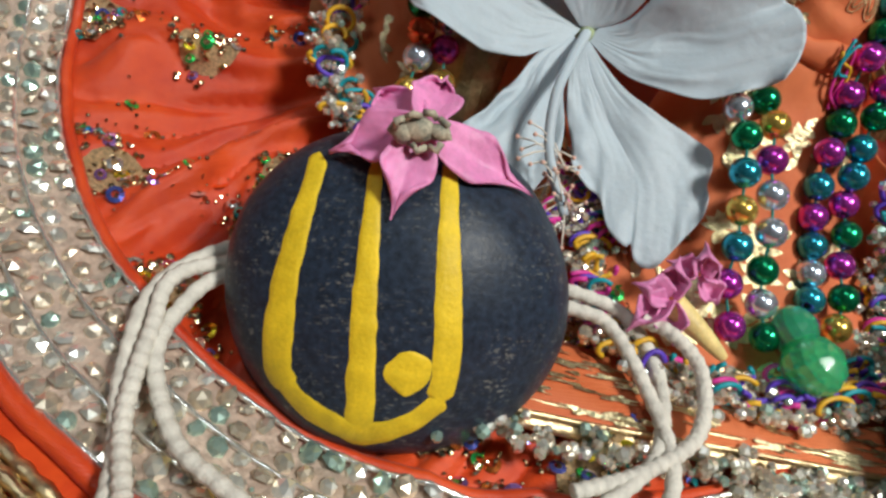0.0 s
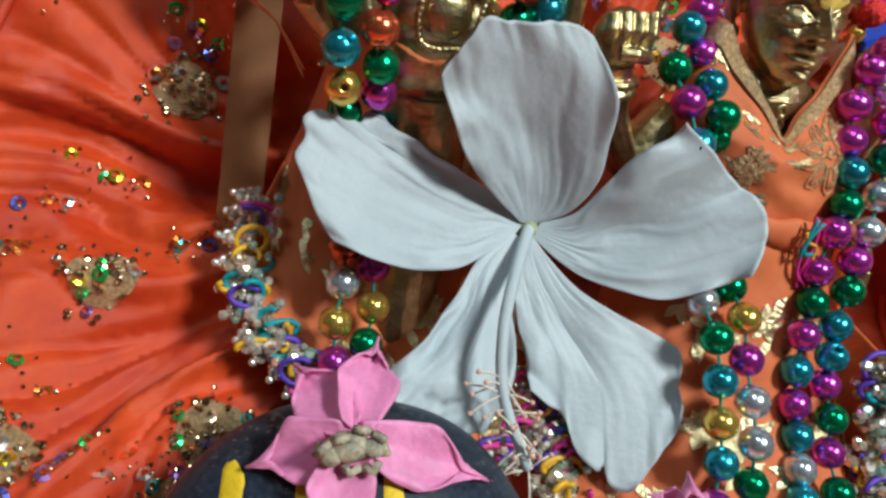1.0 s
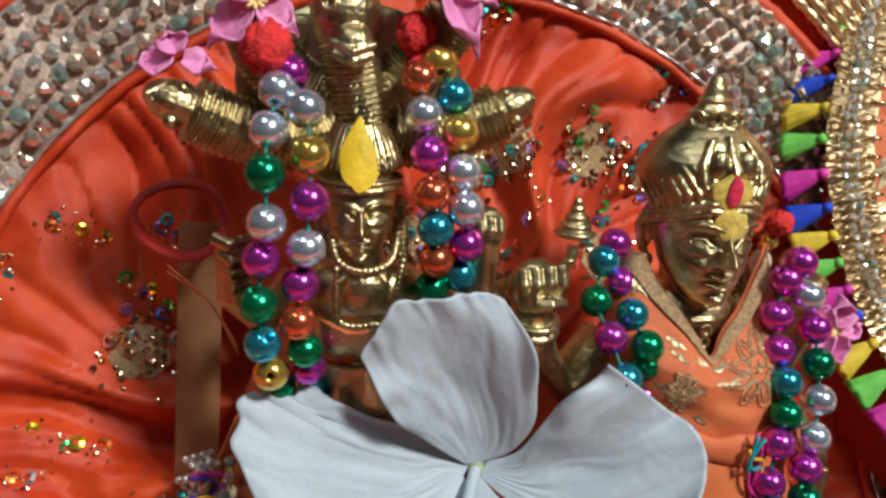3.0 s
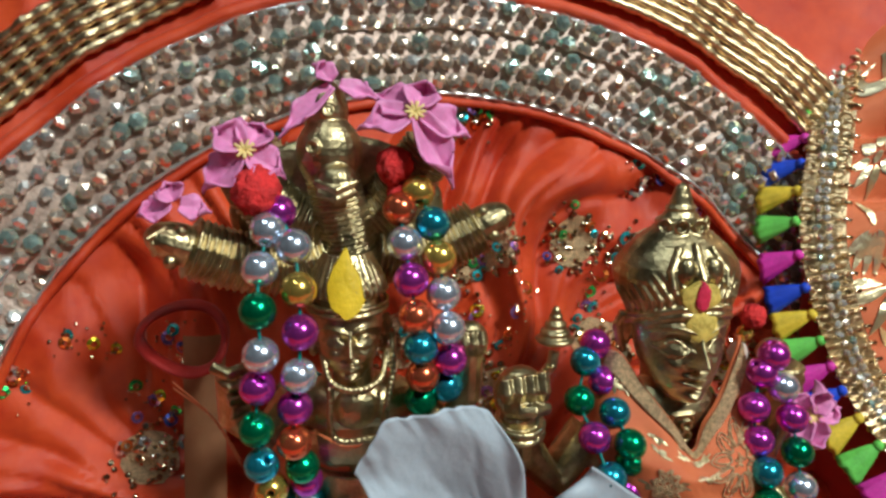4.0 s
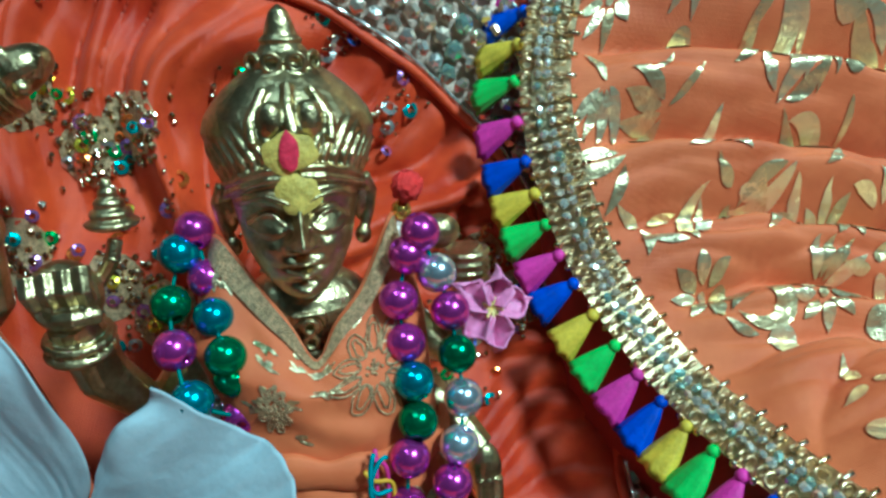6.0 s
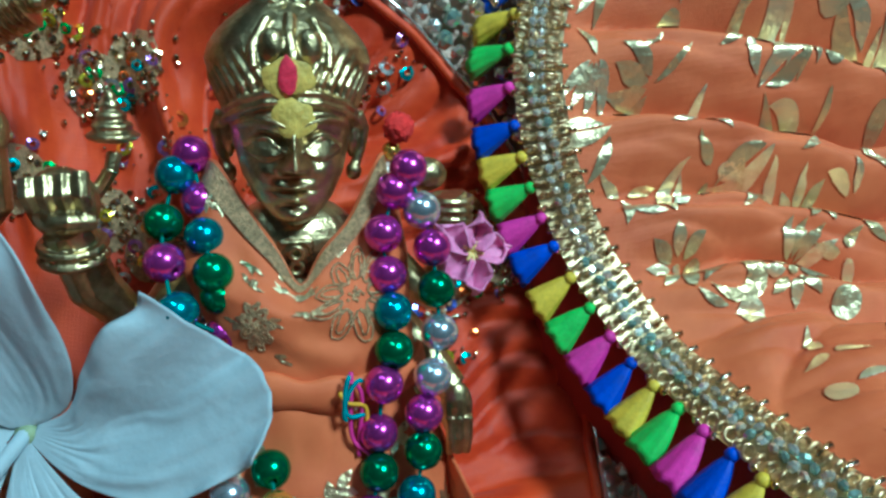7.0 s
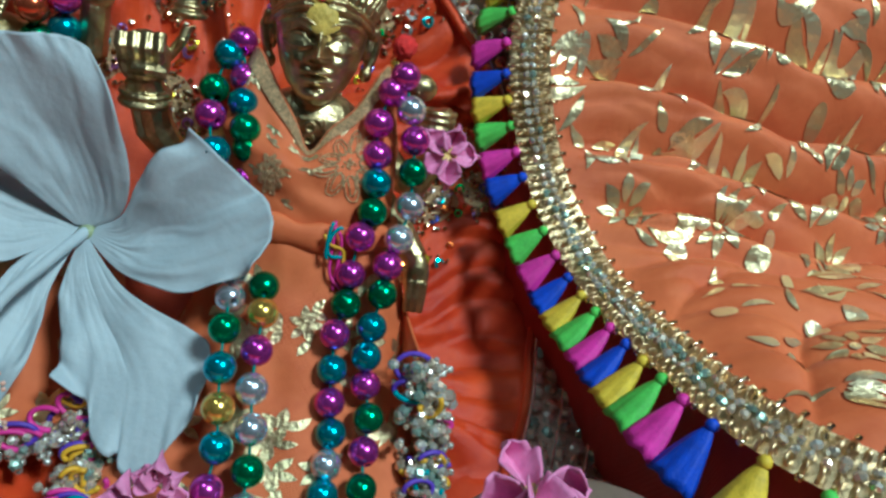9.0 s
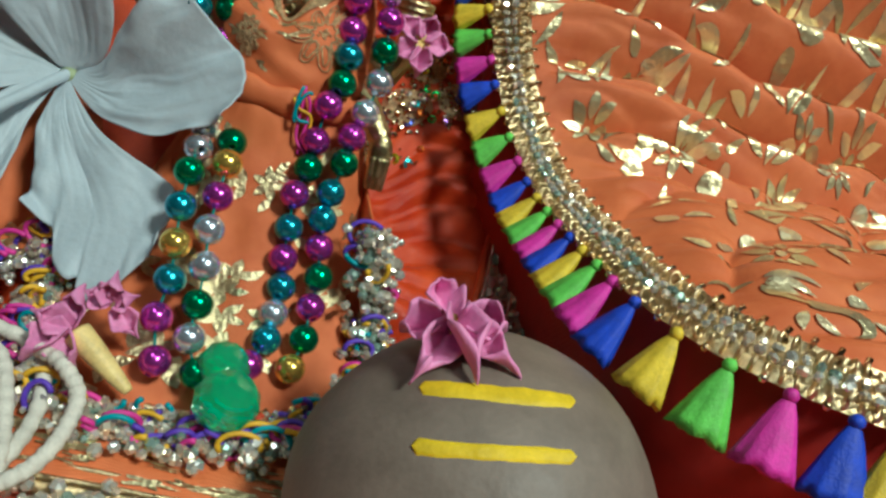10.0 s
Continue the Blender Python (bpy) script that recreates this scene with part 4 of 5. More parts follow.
pink_flower((.1098, .0785, .0600), [(.1072, .0872, .0622), (.1032, .0806, .0568), (.1040, .0690, .0552), (.1122, .0676, .0584), (.1184, .0690, .0594), (.1178, .0790, .0608)], .0034, (0.0, -0.7, 0.7), "crumpled pink oleander flower on the brown stone", seed=5.0, fold=1.5)
pink_flower((.1014, .1385, .0938), [(.0955, .1395, .0985), (.1030, .1400, .1000), (.1085, .1400, .0940), (.1020, .1380, .0868), (.0962, .1375, .0895)], .0028, (0.1, -0.9, 0.4), "crumpled pink flower tucked at the statue's shoulder", seed=9.0, fold=1.0)
pink_flower((.0015, .1415, .1445), [(-.0055, .142, .1385), (-.0035, .143, .1480), (.0075, .141, .1405), (.0045, .145, .1485)], .0036, (0, -0.8, 0.6), "pink flower on the serpent hood", seed=12.0)
pink_flower((.0275, .1415, .1500), [(.0185, .141, .1480), (.0335, .139, .1385), (.0372, .143, .1462), (.0300, .145, .1545), (.0215, .145, .1530)], .0036, (0, -0.8, 0.6), "pink flower on the serpent hood", seed=15.0)
pink_flower((-.0092, .1410, .1368), [(-.0155, .142, .1350), (-.0108, .142, .1405), (-.0040, .141, .1355)], .0026, (0, -0.8, 0.6), "pink petals on the serpent hood", seed=18.0, heart=False)
pink_flower((.0155, .1440, .1545), [(.0060, .1425, .1465), (.0120, .1450, .1575), (.0225, .1435, .1520)], .0022, (0, -0.7, 0.7), "pink petals over the top of the hood", seed=21.0, heart=False)
pink_flower((.0545, .1000, .0365), [(.0470, .1000, .0385), (.0475, .0965, .0310), (.0540, .1020, .0440), (.0560, .0955, .0300)], .0032, (-0.5, -0.6, 0.6), "fallen pink flower with yellow tube beside the cord", [(.0548, .0995, .0360), (.0595, .0970, .0335), (.0650, .0945, .0300)], 25.0, 1.0, False)
pink_flower((.0590, .1035, .0405), [(.0535, .1045, .0415), (.0585, .1040, .0465), (.0640, .1015, .0360), (.0625, .1035, .0430)], .0028, (-0.1, -0.8, 0.5), "pink oleander petals fallen beside the bead strand", None, 28.0, 1.1, False)

# ---- coiled cord ----
cords = thing("white_cord", (.012, .082, .018), "off-white beaded cord lying in loose coils round the stone", "cord")
for line in ([(-.006, .108, .0300), (-.0185, .104, .0305), (-.0285, .0940, .0270), (-.0290, .0800, .0215), (-.0258, .0676, .0185), (-.0235, .0580, .0175), (-.015, .050, .0175)],
             [(-.004, .105, .0290), (-.0190, .0975, .0285), (-.0240, .0910, .0260), (-.0252, .0820, .0230), (-.0195, .0707, .0195), (-.0118, .0641, .0190), (.000, .057, .0178)],
             [(-.010, .104, .0300), (-.0255, .0955, .0290), (-.0268, .0850, .0250), (-.0262, .0720, .0210), (-.0225, .0600, .0195)],
             [(.026, .108, .0310), (.0383, .1032, .0330), (.0487, .1005, .0310), (.0530, .0899, .0265), (.0505, .0780, .0225), (.0440, .0710, .0205), (.034, .064, .0185)],
             [(.026, .104, .0300), (.0381, .0991, .0320), (.0448, .0965, .0310), (.0503, .0849, .0260), (.0520, .0760, .0225), (.0500, .0690, .0200), (.042, .058, .018)],
             [(.0500, .0975, .0330), (.0545, .0945, .0330), (.0588, .0892, .0300), (.0566, .0796, .0250), (.0470, .0737, .0215), (.036, .070, .0195)]):
    pts = smooth_line(line, 420)
    part("cord_loop", local(cords, Geo().sweep(pts, lambda s: 0.00125 * (1 + 0.07 * math.cos(s * 2 * math.pi * 26)), 10)), CORD, cords)


# ---- brass statues, one mesh each ----
def bell(x, z, w, h):
    return math.exp(-(x / w) ** 2 - (z / h) ** 2)


def relief(x, z):
    """How far the features stand out of a face, in mm."""
    q = abs(x)
    u, v = (q - 3.9) / 2.5, z - 0.1
    h = -0.95 * bell(q - 3.9, z - 0.5, 2.5, 1.8) - 0.4 * bell(q - 1.6, z - 1.2, 1.0, 1.4)
    h += 1.25 * math.sqrt(max(0.0, 1 - ((q - 3.9) / 2.35) ** 2 - (v / 1.15) ** 2))
    if abs(u) < 1.15:
        arch = max(0.0, 1 - u * u)
        h += 0.75 * math.exp(-((v - 0.1 - 1.35 * arch) / 0.34) ** 2) + 0.55 * math.exp(-((v + 0.1 + 1.10 * arch) / 0.32) ** 2)
        h -= 0.30 * math.exp(-((v - 0.1 - 2.15 * arch) / 0.30) ** 2)
    if q < 8.4:
        h += 0.75 * math.exp(-((z - 2.5 - 1.7 * (1 - ((q - 4.2) / 4.0) ** 2)) / 0.46) ** 2) * ease(0.3, 1.2, q)
    bridge = ease(3.2, -1.8, z) if z > -2.2 else ease(-3.3, -2.2, z)
    h += (0.5 + 2.3 * bridge) * math.exp(-(x / (0.75 + 0.35 * bridge)) ** 2) * ease(4.2, 2.6, z) * ease(-3.4, -2.4, z)
    h += 1.15 * bell(q - 1.35, z + 2.2, 0.75, 0.75)
    h += 0.95 * bell(x, z + 4.75, 2.1, 0.50) + 1.15 * bell(x, z + 6.35, 1.55, 0.62) - 0.75 * bell(x, z + 5.5, 2.5, 0.26)
    h -= 0.45 * bell(x, z + 7.5, 1.8, 0.5)
    h += 0.8 * bell(x, z + 9.0, 1.7, 1.1) + 0.7 * bell(q - 4.6, z + 3.0, 2.2, 2.2) - 0.25 * bell(x, z + 3.7, 0.35, 0.5)
    return h


HEAD_Z = (-11.0, -10.7, -9.6, -7.2, -4.0, 0.0, 4.0, 8.0, 11.0, 13.0, 14.0)
HEAD_W = (0.0, 1.6, 3.3, 5.5, 7.1, 8.1, 8.6, 8.6, 7.5, 4.5, 0.0)
HEAD_F = (-5.2, -6.9, -8.3, -8.9, -8.8, -8.7, -9.1, -8.6, -6.5, -4.0, 0.0)
HEAD_B = (-5.2, -2.8, 0.0, 3.5, 6.0, 7.5, 8.0, 8.0, 6.5, 4.0, 0.0)


def head(g, F, s):
    """Head in mm round the bridge of the nose; F turns mm into metres, s scales."""
    def ball(c, r, rot=None, nu=18, nv=12):
        g.ball(F(c), tuple(v * 0.001 * s for v in r), rot, nu, nv)

    def rod(pts, r, n=7):
        g.sweep([F(p) for p in pts], (lambda q: r(q) * 0.001 * s) if callable(r) else r * 0.001 * s, n)

    def skull(i, j):
        z = 1.5 - 12.5 * math.cos(math.pi * j)
        a = 2 * math.pi * i
        w, f, b = (float(np.interp(z, HEAD_Z, v)) for v in (HEAD_W, HEAD_F, HEAD_B))
        x, y = w * math.cos(a), (f + b) / 2 + (b - f) / 2 * math.sin(a)
        if math.sin(a) < 0:
            y -= 1.45 * relief(x, z) * (-math.sin(a)) ** 0.6
        return F((x, y, z))
    g.grid(skull, 200, 150, cu=True)
    for q in (-1, 1):
        rod([(q * 8.4, 0.6, 3.4), (q * 9.9, 0.9, 3.8), (q * 10.6, 1.2, 1.8), (q * 10.1, 1.0, -1.0), (q * 9.2, 0.6, -3.6), (q * 8.4, 0.0, -4.6)], lambda t: 1.0 - 0.25 * t, 9)
        ball((q * 8.9, 1.4, 0.6), (1.2, 1.2, 3.2))
        ball((q * 9.0, 0.2, -4.4), (1.2, 1.0, 1.4))
    return ball, rod


def statue(name, geo, label, place):
    ob = part(name, local(thing_at(place), geo), BRASS)
    ob.location = place
    m = ob.modifiers.new("cast", "REMESH")
    m.mode, m.voxel_size, m.use_smooth_shade = "VOXEL", 0.00020, True
    return tagged(ob, label, "statue", "brass statues")


class thing_at:
    def __init__(self, place):
        self.location = Vector(place)


def frame_mm(origin, s):
    o = Vector(origin)
    return lambda p: o + Vector(p) * 0.001 * s


# seated figure beside the tasselled cloth
g = Geo()
F = frame_mm((.0748, .1425, .1105), 1.0)
ball, rod = head(g, F, 1.0)
CROWN = [(0.01, 6.0), (8.4, 6.2), (9.8, 8.0), (11.2, 9.8), (11.6, 11.4), (11.0, 13.4), (9.7, 15.2), (8.1, 16.8), (6.5, 18.1), (5.0, 19.2), (4.2, 20.0), (4.5, 20.6), (3.4, 21.3), (2.6, 22.3), (2.9, 22.8), (2.2, 23.4), (1.8, 24.8), (1.2, 26.4), (0.1, 27.3)]
g.lathe([(r * 0.001, z * 0.001) for r, z in CROWN], 48, Matrix.Translation(F((0, 1.6, 0))) @ Matrix.Diagonal((1.0, 0.80, 1.0, 1)))
for q in (-1, 1):
    for k in range(9):
        a = math.pi * (0.03 + 0.050 * k)
        c, d = math.cos(a), math.sin(a)
        low = 4.6 + 2.4 * d
        rod([(q * 9.0 * c, 1.0 - 9.4 * d, low), (q * 9.9 * c, 1.2 - 9.7 * d, low + 2.0), (q * 10.7 * math.cos(a - 0.08), 1.5 - 9.4 * math.sin(a - 0.08), low + 4.0), (q * 10.8 * math.cos(a - 0.2), 1.8 - 8.8 * math.sin(a - 0.2), low + 5.8), (q * 9.8 * math.cos(a - 0.3), 2.0 - 8.0 * math.sin(a - 0.3), low + 7.2)], 0.62)
    for up, thick in ((0.0, 0.62), (1.25, 0.50)):
        rod([(q * 0.4, -8.9, 6.4 + up), (q * 3.4, -8.7, 6.3 + up), (q * 6.4, -6.6, 5.2 + up), (q * 8.6, -2.6, 3.6 + up), (q * 9.3, 0.6, 2.8 + up)], thick)
    ball((q * 2.4, -6.7, 13.0), (1.8, 1.5, 2.8))
    rod([(q * 4.8, -7.6, 10.6), (q * 5.0, -6.6, 13.2), (q * 2.8, -4.6, 17.0)], 0.7)
    torus(g, F((q * 1.6, -2.4, 20.1)), Vector((1, 0, 0)), Vector((0, 0, 1)), 0.0011, 0.0004, 14, 6)
    torus(g, F((q * 3.9, -0.6, 20.1)), Vector((0.7, 0.7 * q, 0)), Vector((0, 0, 1)), 0.0011, 0.0004, 14, 6)
rod([(0, -8.4, 9.6), (0.2, -7.9, 12.0), (-0.2, -6.6, 14.6), (0.1, -4.4, 17.6)], lambda q: 1.1 - 0.4 * q)


def ball(c, r, rot=None, nu=18, nv=12):
    g.ball(F(c), tuple(v * 0.001 for v in r), rot, nu, nv)


def rod(pts, r, n=7):
    g.sweep([F(p) for p in pts], (lambda q: r(q) * 0.001) if callable(r) else r * 0.001, n)


rod([(0, 2.5, -6), (0, 1.5, -18)], 4.6, 16)
ball((0, 0.5, -15), (10, 6.5, 7), None, 22, 14)
ball((0, 3, -23), (17, 8.5, 8), None, 26, 16)
ball((0, 3, -36), (12.5, 8.5, 18), None, 26, 16)
rod([(0, 1, -45), (2, 0, -60), (3, -2, -76)], lambda q: 12 + 8 * q, 24)
g.grid(lambda i, j: F((-2.4 + 4.8 * i, -6.0 - 0.9 * math.sin(math.pi * i) * math.sin(math.pi * j), -13.2 - 5.6 * j)), 10, 10)
for z in (-14.8, -17.1):
    torus(g, F((0, -7.1, z)), Vector((1, 0, 0)), Vector((0, 0, 1)), 0.0009, 0.0004, 14, 6)
rod([(-14, 3, -20), (-22, 1, -28), (-28, -2, -20), (-30, -4, -11)], lambda q: 4.2 - 0.9 * q, 12)
ball((-30, -4.5, -7.5), (4.6, 3.4, 5.0))
for k in range(4):
    rod([(-33.2 + 2.1 * k, -7.2, -3.6 + 0.3 * k), (-33.1 + 2.1 * k, -8.3, -5.6), (-32.8 + 2.0 * k, -7.0, -7.4)], 1.15)
rod([(-25.8, -7.0, -9.4), (-28.6, -8.6, -9.0), (-30.8, -7.8, -9.2)], 1.2)
for z in (-13.4, -15.0):
    torus(g, F((-29.6, -3.6, z)), Vector((1, 0, 0)), Vector((0, 1, 0.2)).normalized(), 0.0040, 0.0007, 20, 6)
rod([(-26.5, -2.5, -7.0), (-24.0, -3.0, -3.4), (-23.4, -2.5, -1.0)], 1.0)
g.lathe([(0.0010, -0.0045), (0.0032, -0.0030), (0.0044, -0.0010), (0.0046, 0.0002), (0.0036, 0.0008)], 18, Matrix.Translation(F((-23.4, -2.5, 0.6))))
for k in range(4):
    ball((-23.4, -2.5, 1.2 + 1.3 * k), (3.4 - 0.72 * k, 3.2 - 0.7 * k, 1.0))
ball((-23.4, -2.5, 6.0), (0.8, 0.8, 1.2))
rod([(14, 3, -20), (22, 2, -25), (26, 2.5, -16), (24.0, 2.5, -9.0)], lambda q: 4.2 - 1.0 * q, 12)
for z in (-9.5, -10.9, -12.3):
    torus(g, F((24.6, 2.5, z)), Vector((1, 0, 0)), Vector((0, 1, 0)), 0.0033, 0.0007, 18, 6)
ball((20.0, -0.2, -5.0), (3.2, 2.6, 2.6))
g.lathe([(0.0010, -0.0030), (0.0030, -0.0016), (0.0037, 0.0003), (0.0026, 0.0014), (0.0020, 0.0036), (0.0010, 0.0058), (0.0002, 0.0068)], 16, Matrix.Translation(F((19.6, -0.5, -0.4))))
rod([(20.5, 2.5, -12.5), (24.5, 1.0, -12.5), (27.5, 1.0, -11.0)], 1.5)
rod([(15, -2, -28), (20, -6, -33), (23.2, -9, -37)], lambda q: 3.4 - 0.9 * q, 10)
ball((23.6, -10.2, -40), (2.6, 2.0, 4.6))
for k in range(3):
    rod([(22.2 + 1.5 * k, -11.8, -40.5), (22.4 + 1.4 * k, -12.0, -44.0), (22.6 + 1.3 * k, -11.2, -47.0)], 0.75)
statue("brass_statue", g, "seated brass statue with tall conical headdress, dressed in orange cloth", (.078, .140, .036))

# standing figure under the serpent hood
g = Geo()
HEAD = frame_mm((.0162, .1414, .1145), 0.65)
ball, rod = head(g, HEAD, 0.65)
g.lathe([(0.0052, 0.0040), (0.0061, 0.0047), (0.0065, 0.0058), (0.0060, 0.0066), (0.0065, 0.0075), (0.0060, 0.0092), (0.0052, 0.0110), (0.0042, 0.0128), (0.0030, 0.0146), (0.0016, 0.0160), (0.0003, 0.0168)], 36, Matrix.Translation(HEAD((0, 0, 0))))
for a in np.linspace(-2.95, -0.2, 15):
    c, q = math.cos(a), math.sin(a)
    rod([(9.9 * c, 9.9 * q, 11.8), (9.2 * c, 9.2 * q, 14.6), (7.9 * c, 7.9 * q, 17.4), (5.3 * c, 5.3 * q, 21.6)], 0.70)
for z in (7.4, 9.0):
    rod([(9.9 * math.cos(a), 9.9 * math.sin(a), z) for a in np.linspace(0, 2 * math.pi, 40)], 0.6)
L = 0.76
F = frame_mm((.0168, .1405, .1172), L)


def ball(c, r, rot=None, nu=18, nv=12):
    g.ball(F(c), tuple(v * 0.001 * L for v in r), rot, nu, nv)


def rod(pts, r, n=7):
    g.sweep([F(p) for p in pts], (lambda q: r(q) * 0.001 * L) if callable(r) else r * 0.001 * L, n)


def serpent(pts, r, head_r, back=(0, 1, 0)):
    line = smooth_line(pts, 90)
    n = len(pts) * 5
    g.sweep(line, lambda s: 0.001 * r * (0.9 + 0.30 * abs(math.sin(math.pi * s * n))), 12)
    tip = Vector(line[-1])
    t = Vector(line[-1] - line[-6]).normalized()
    rot = t.to_track_quat("Z", "Y").to_matrix()
    g.ball(tip + t * 0.001, (0.001 * head_r * 0.95, 0.001 * head_r * 0.85, 0.001 * head_r * 1.45), rot, 16, 12)
    side = t.cross(Vector((0, -1, 0.2))).normalized()
    for q in (-1, 1):
        g.ball(tip + t * 0.0014 + side * q * 0.0008 * head_r * 0.8 + Vector((0, -0.0006 * head_r, 0.0002)), 0.00022 * head_r + 0.0003, None, 8, 6)
    g.sweep([tip + t * 0.0010 * head_r + side * 0.0006 * head_r + Vector((0, -0.0004 * head_r, 0)), tip + t * 0.00145 * head_r + Vector((0, -0.0006 * head_r, 0)), tip + t * 0.0010 * head_r - side * 0.0006 * head_r + Vector((0, -0.0004 * head_r, 0))], 0.0005, 6)


serpent([(.0175, .1475, .1250), (.0160, .1465, .1330), (.0148, .1460, .1385), (.0140, .1460, .1420)], 3.9, 4.6)
g.ball((.0142, .1450, .1438), (.0053, .0044, .0060), None, 24, 16).ball((.0138, .1464, .1502), (.0037, .0036, .0050), None, 20, 14).ball((.0150, .1418, .1398), (.0033, .0032, .0030), None, 18, 12)
torus(g, Vector((.0142, .1427, .1506)), Vector((1, 0, 0)), Vector((0, 0.3, 1)).normalized(), 0.0008, 0.00032, 14, 6)
g.ball((.0142, .1428, .1506), 0.0004, None, 8, 6)
torus(g, Vector((.0116, .1410, .1452)), Vector((1, -0.4, 0)).normalized(), Vector((0, 0.2, 1)).normalized(), 0.0010, 0.00032, 14, 6)
g.sweep([(.0118, .1404, .1400), (.0150, .1384, .1388), (.0182, .1402, .1398)], 0.0006, 8)
g.sweep([(.0122, .1402, .1384), (.0150, .1388, .1374), (.0178, .1402, .1384)], 0.0009, 8)
serpent([(.0130, .149, .1260), (.0060, .1480, .1245), (-.0020, .1460, .1265), (-.0085, .1440, .1295)], 4.4, 4.0)
serpent([(.0130, .150, .1300), (.0080, .1490, .1320), (.0030, .1480, .1365), (.0010, .1460, .1410)], 4.2, 3.6)
serpent([(.0210, .149, .1260), (.0280, .1500, .1250), (.0350, .1500, .1275), (.0398, .1500, .1298)], 4.4, 3.8)
serpent([(.0190, .150, .1310), (.0240, .1500, .1350), (.0285, .1490, .1405), (.0310, .1480, .1440)], 4.2, 3.6)
g.ball((.0155, .1525, .1330), (.0185, .0030, .0130), None, 30, 16)
rod([(0, 1, -6), (0, 2, -16)], 4.4, 14)
ball((0, 3, -20.5), (15, 7.5, 7), None, 26, 16)
ball((0, 3.5, -27), (11.5, 7.0, 12), None, 26, 16)
rod([(0, 6, -36), (0, 8, -66), (0, 6, -98)], lambda q: 9.5 + 3 * q, 22)
for pts, n in (([(-6.5, -2.5, -7.5), (-5.0, -6.6, -11.5), (0, -7.8, -13.2), (5.2, -6.8, -11.5), (7.2, -2.5, -7.0)], 22), ([(8.5, -1.0, -4.0), (8.2, -5.0, -10.0), (6.5, -7.0, -17.0), (5.5, -7.2, -24.0)], 20), ([(-5.5, -7.0, -13), (-4.6, -7.6, -24), (5.0, -7.8, -24.5)], 18)):
    for p in smooth_line(pts, n):
        ball(p, (0.85, 0.85, 0.85), None, 8, 6)
ball((0, -5.2, -18.5), (5.0, 2.6, 5.0))
rod([(-13, 2, -18), (-21, 0, -27), (-25.5, -2, -20), (-25.5, -2.5, -10)], lambda q: 4.0 - 0.5 * q, 12)
g.lathe([(0.0036, -0.0100), (0.0041, -0.0080), (0.0037, -0.0070), (0.0042, -0.0050), (0.0038, -0.0035), (0.0052, -0.0022), (0.0054, -0.0005), (0.0046, 0.0004), (0.0002, 0.0006)], 20, Matrix.Translation(F((-25.0, -2.5, 1.5))))
for k in range(4):
    rod([(-28.6 + 1.5 * k, -6.4, -6.5 - 3.0 * k), (-25.5, -8.2, -7.5 - 3.0 * k), (-22.0, -6.0, -7.0 - 3.0 * k)], 1.3)
rod([(13, 2, -18), (20, 0, -26), (25, -1, -19), (25.5, -1.5, -9)], lambda q: 4.0 - 0.8 * q, 12)
ball((25.5, -2, -6), (4.2, 3.2, 4.8))
for k in range(3):
    rod([(23.4 + 2.0 * k, -4.6, -2.8), (23.6 + 2.0 * k, -5.6, -5.4), (23.6 + 2.0 * k, -4.6, -7.6)], 1.1)
statue("brass_statue", g, "standing brass statue under a five-headed serpent hood, yellow crown mark", (.0165, .140, .036))


def mark(name, origin, s, outline, material, label, thick=0.0004):
    F = frame_mm(origin, s)
    g = Geo()
    c = outline[0]

    def at(i, j):
        a = 2 * math.pi * i
        k = 1 + 0.26 * nz(math.cos(a) * 1.7 + c[2], math.sin(a) * 1.7, c[2] * 3)
        x, z = outline[1] * k * math.cos(a) * j, outline[2] * k * math.sin(a) * j
        if outline[3]:
            x *= 1 - outline[3] * max(0.0, math.sin(a)) * j
        return F((c[0] + x, c[1] + 0.05 * x * x - thick * 900 * (1 - j ** 3) * (0.8 + 0.5 * nz(x, z, 4)) + outline[4] * z, c[2] + z))
    g.grid(at, 30, 8, cu=True)
    g.grid(lambda i, j: at(i, 1) if j == 0 else Vector(at(i, 1)) + Vector((0, 0.0012, 0)), 30, 2, cu=True)
    return tagged(part(name, g, material), label, "paste mark")


mark("yellow_mark", (.0748, .1425, .1105), 1.0, ((0.2, -9.6, 4.4), 2.8, 2.6, 0.0, 0.02), PALE_PASTE, "round yellow paste mark on the statue's forehead")
mark("yellow_mark", (.0748, .1425, .1105), 1.0, ((-0.3, -9.5, 9.6), 3.4, 2.5, 0.0, 0.0), PALE_PASTE, "smeared yellow paste on the statue's headdress")
mark("red_mark", (.0748, .1425, .1105), 1.0, ((-0.6, -10.0, 9.9), 1.3, 2.4, 0.2, 0.0), REDPASTE, "red powder mark over the yellow paste")
mark("yellow_mark", (.0162, .1414, .1145), 0.65, ((-0.4, -9.4, 15.6), 4.3, 8.2, 0.75, 0.28), PASTE, "flame-shaped yellow paste mark on the statue's crown")


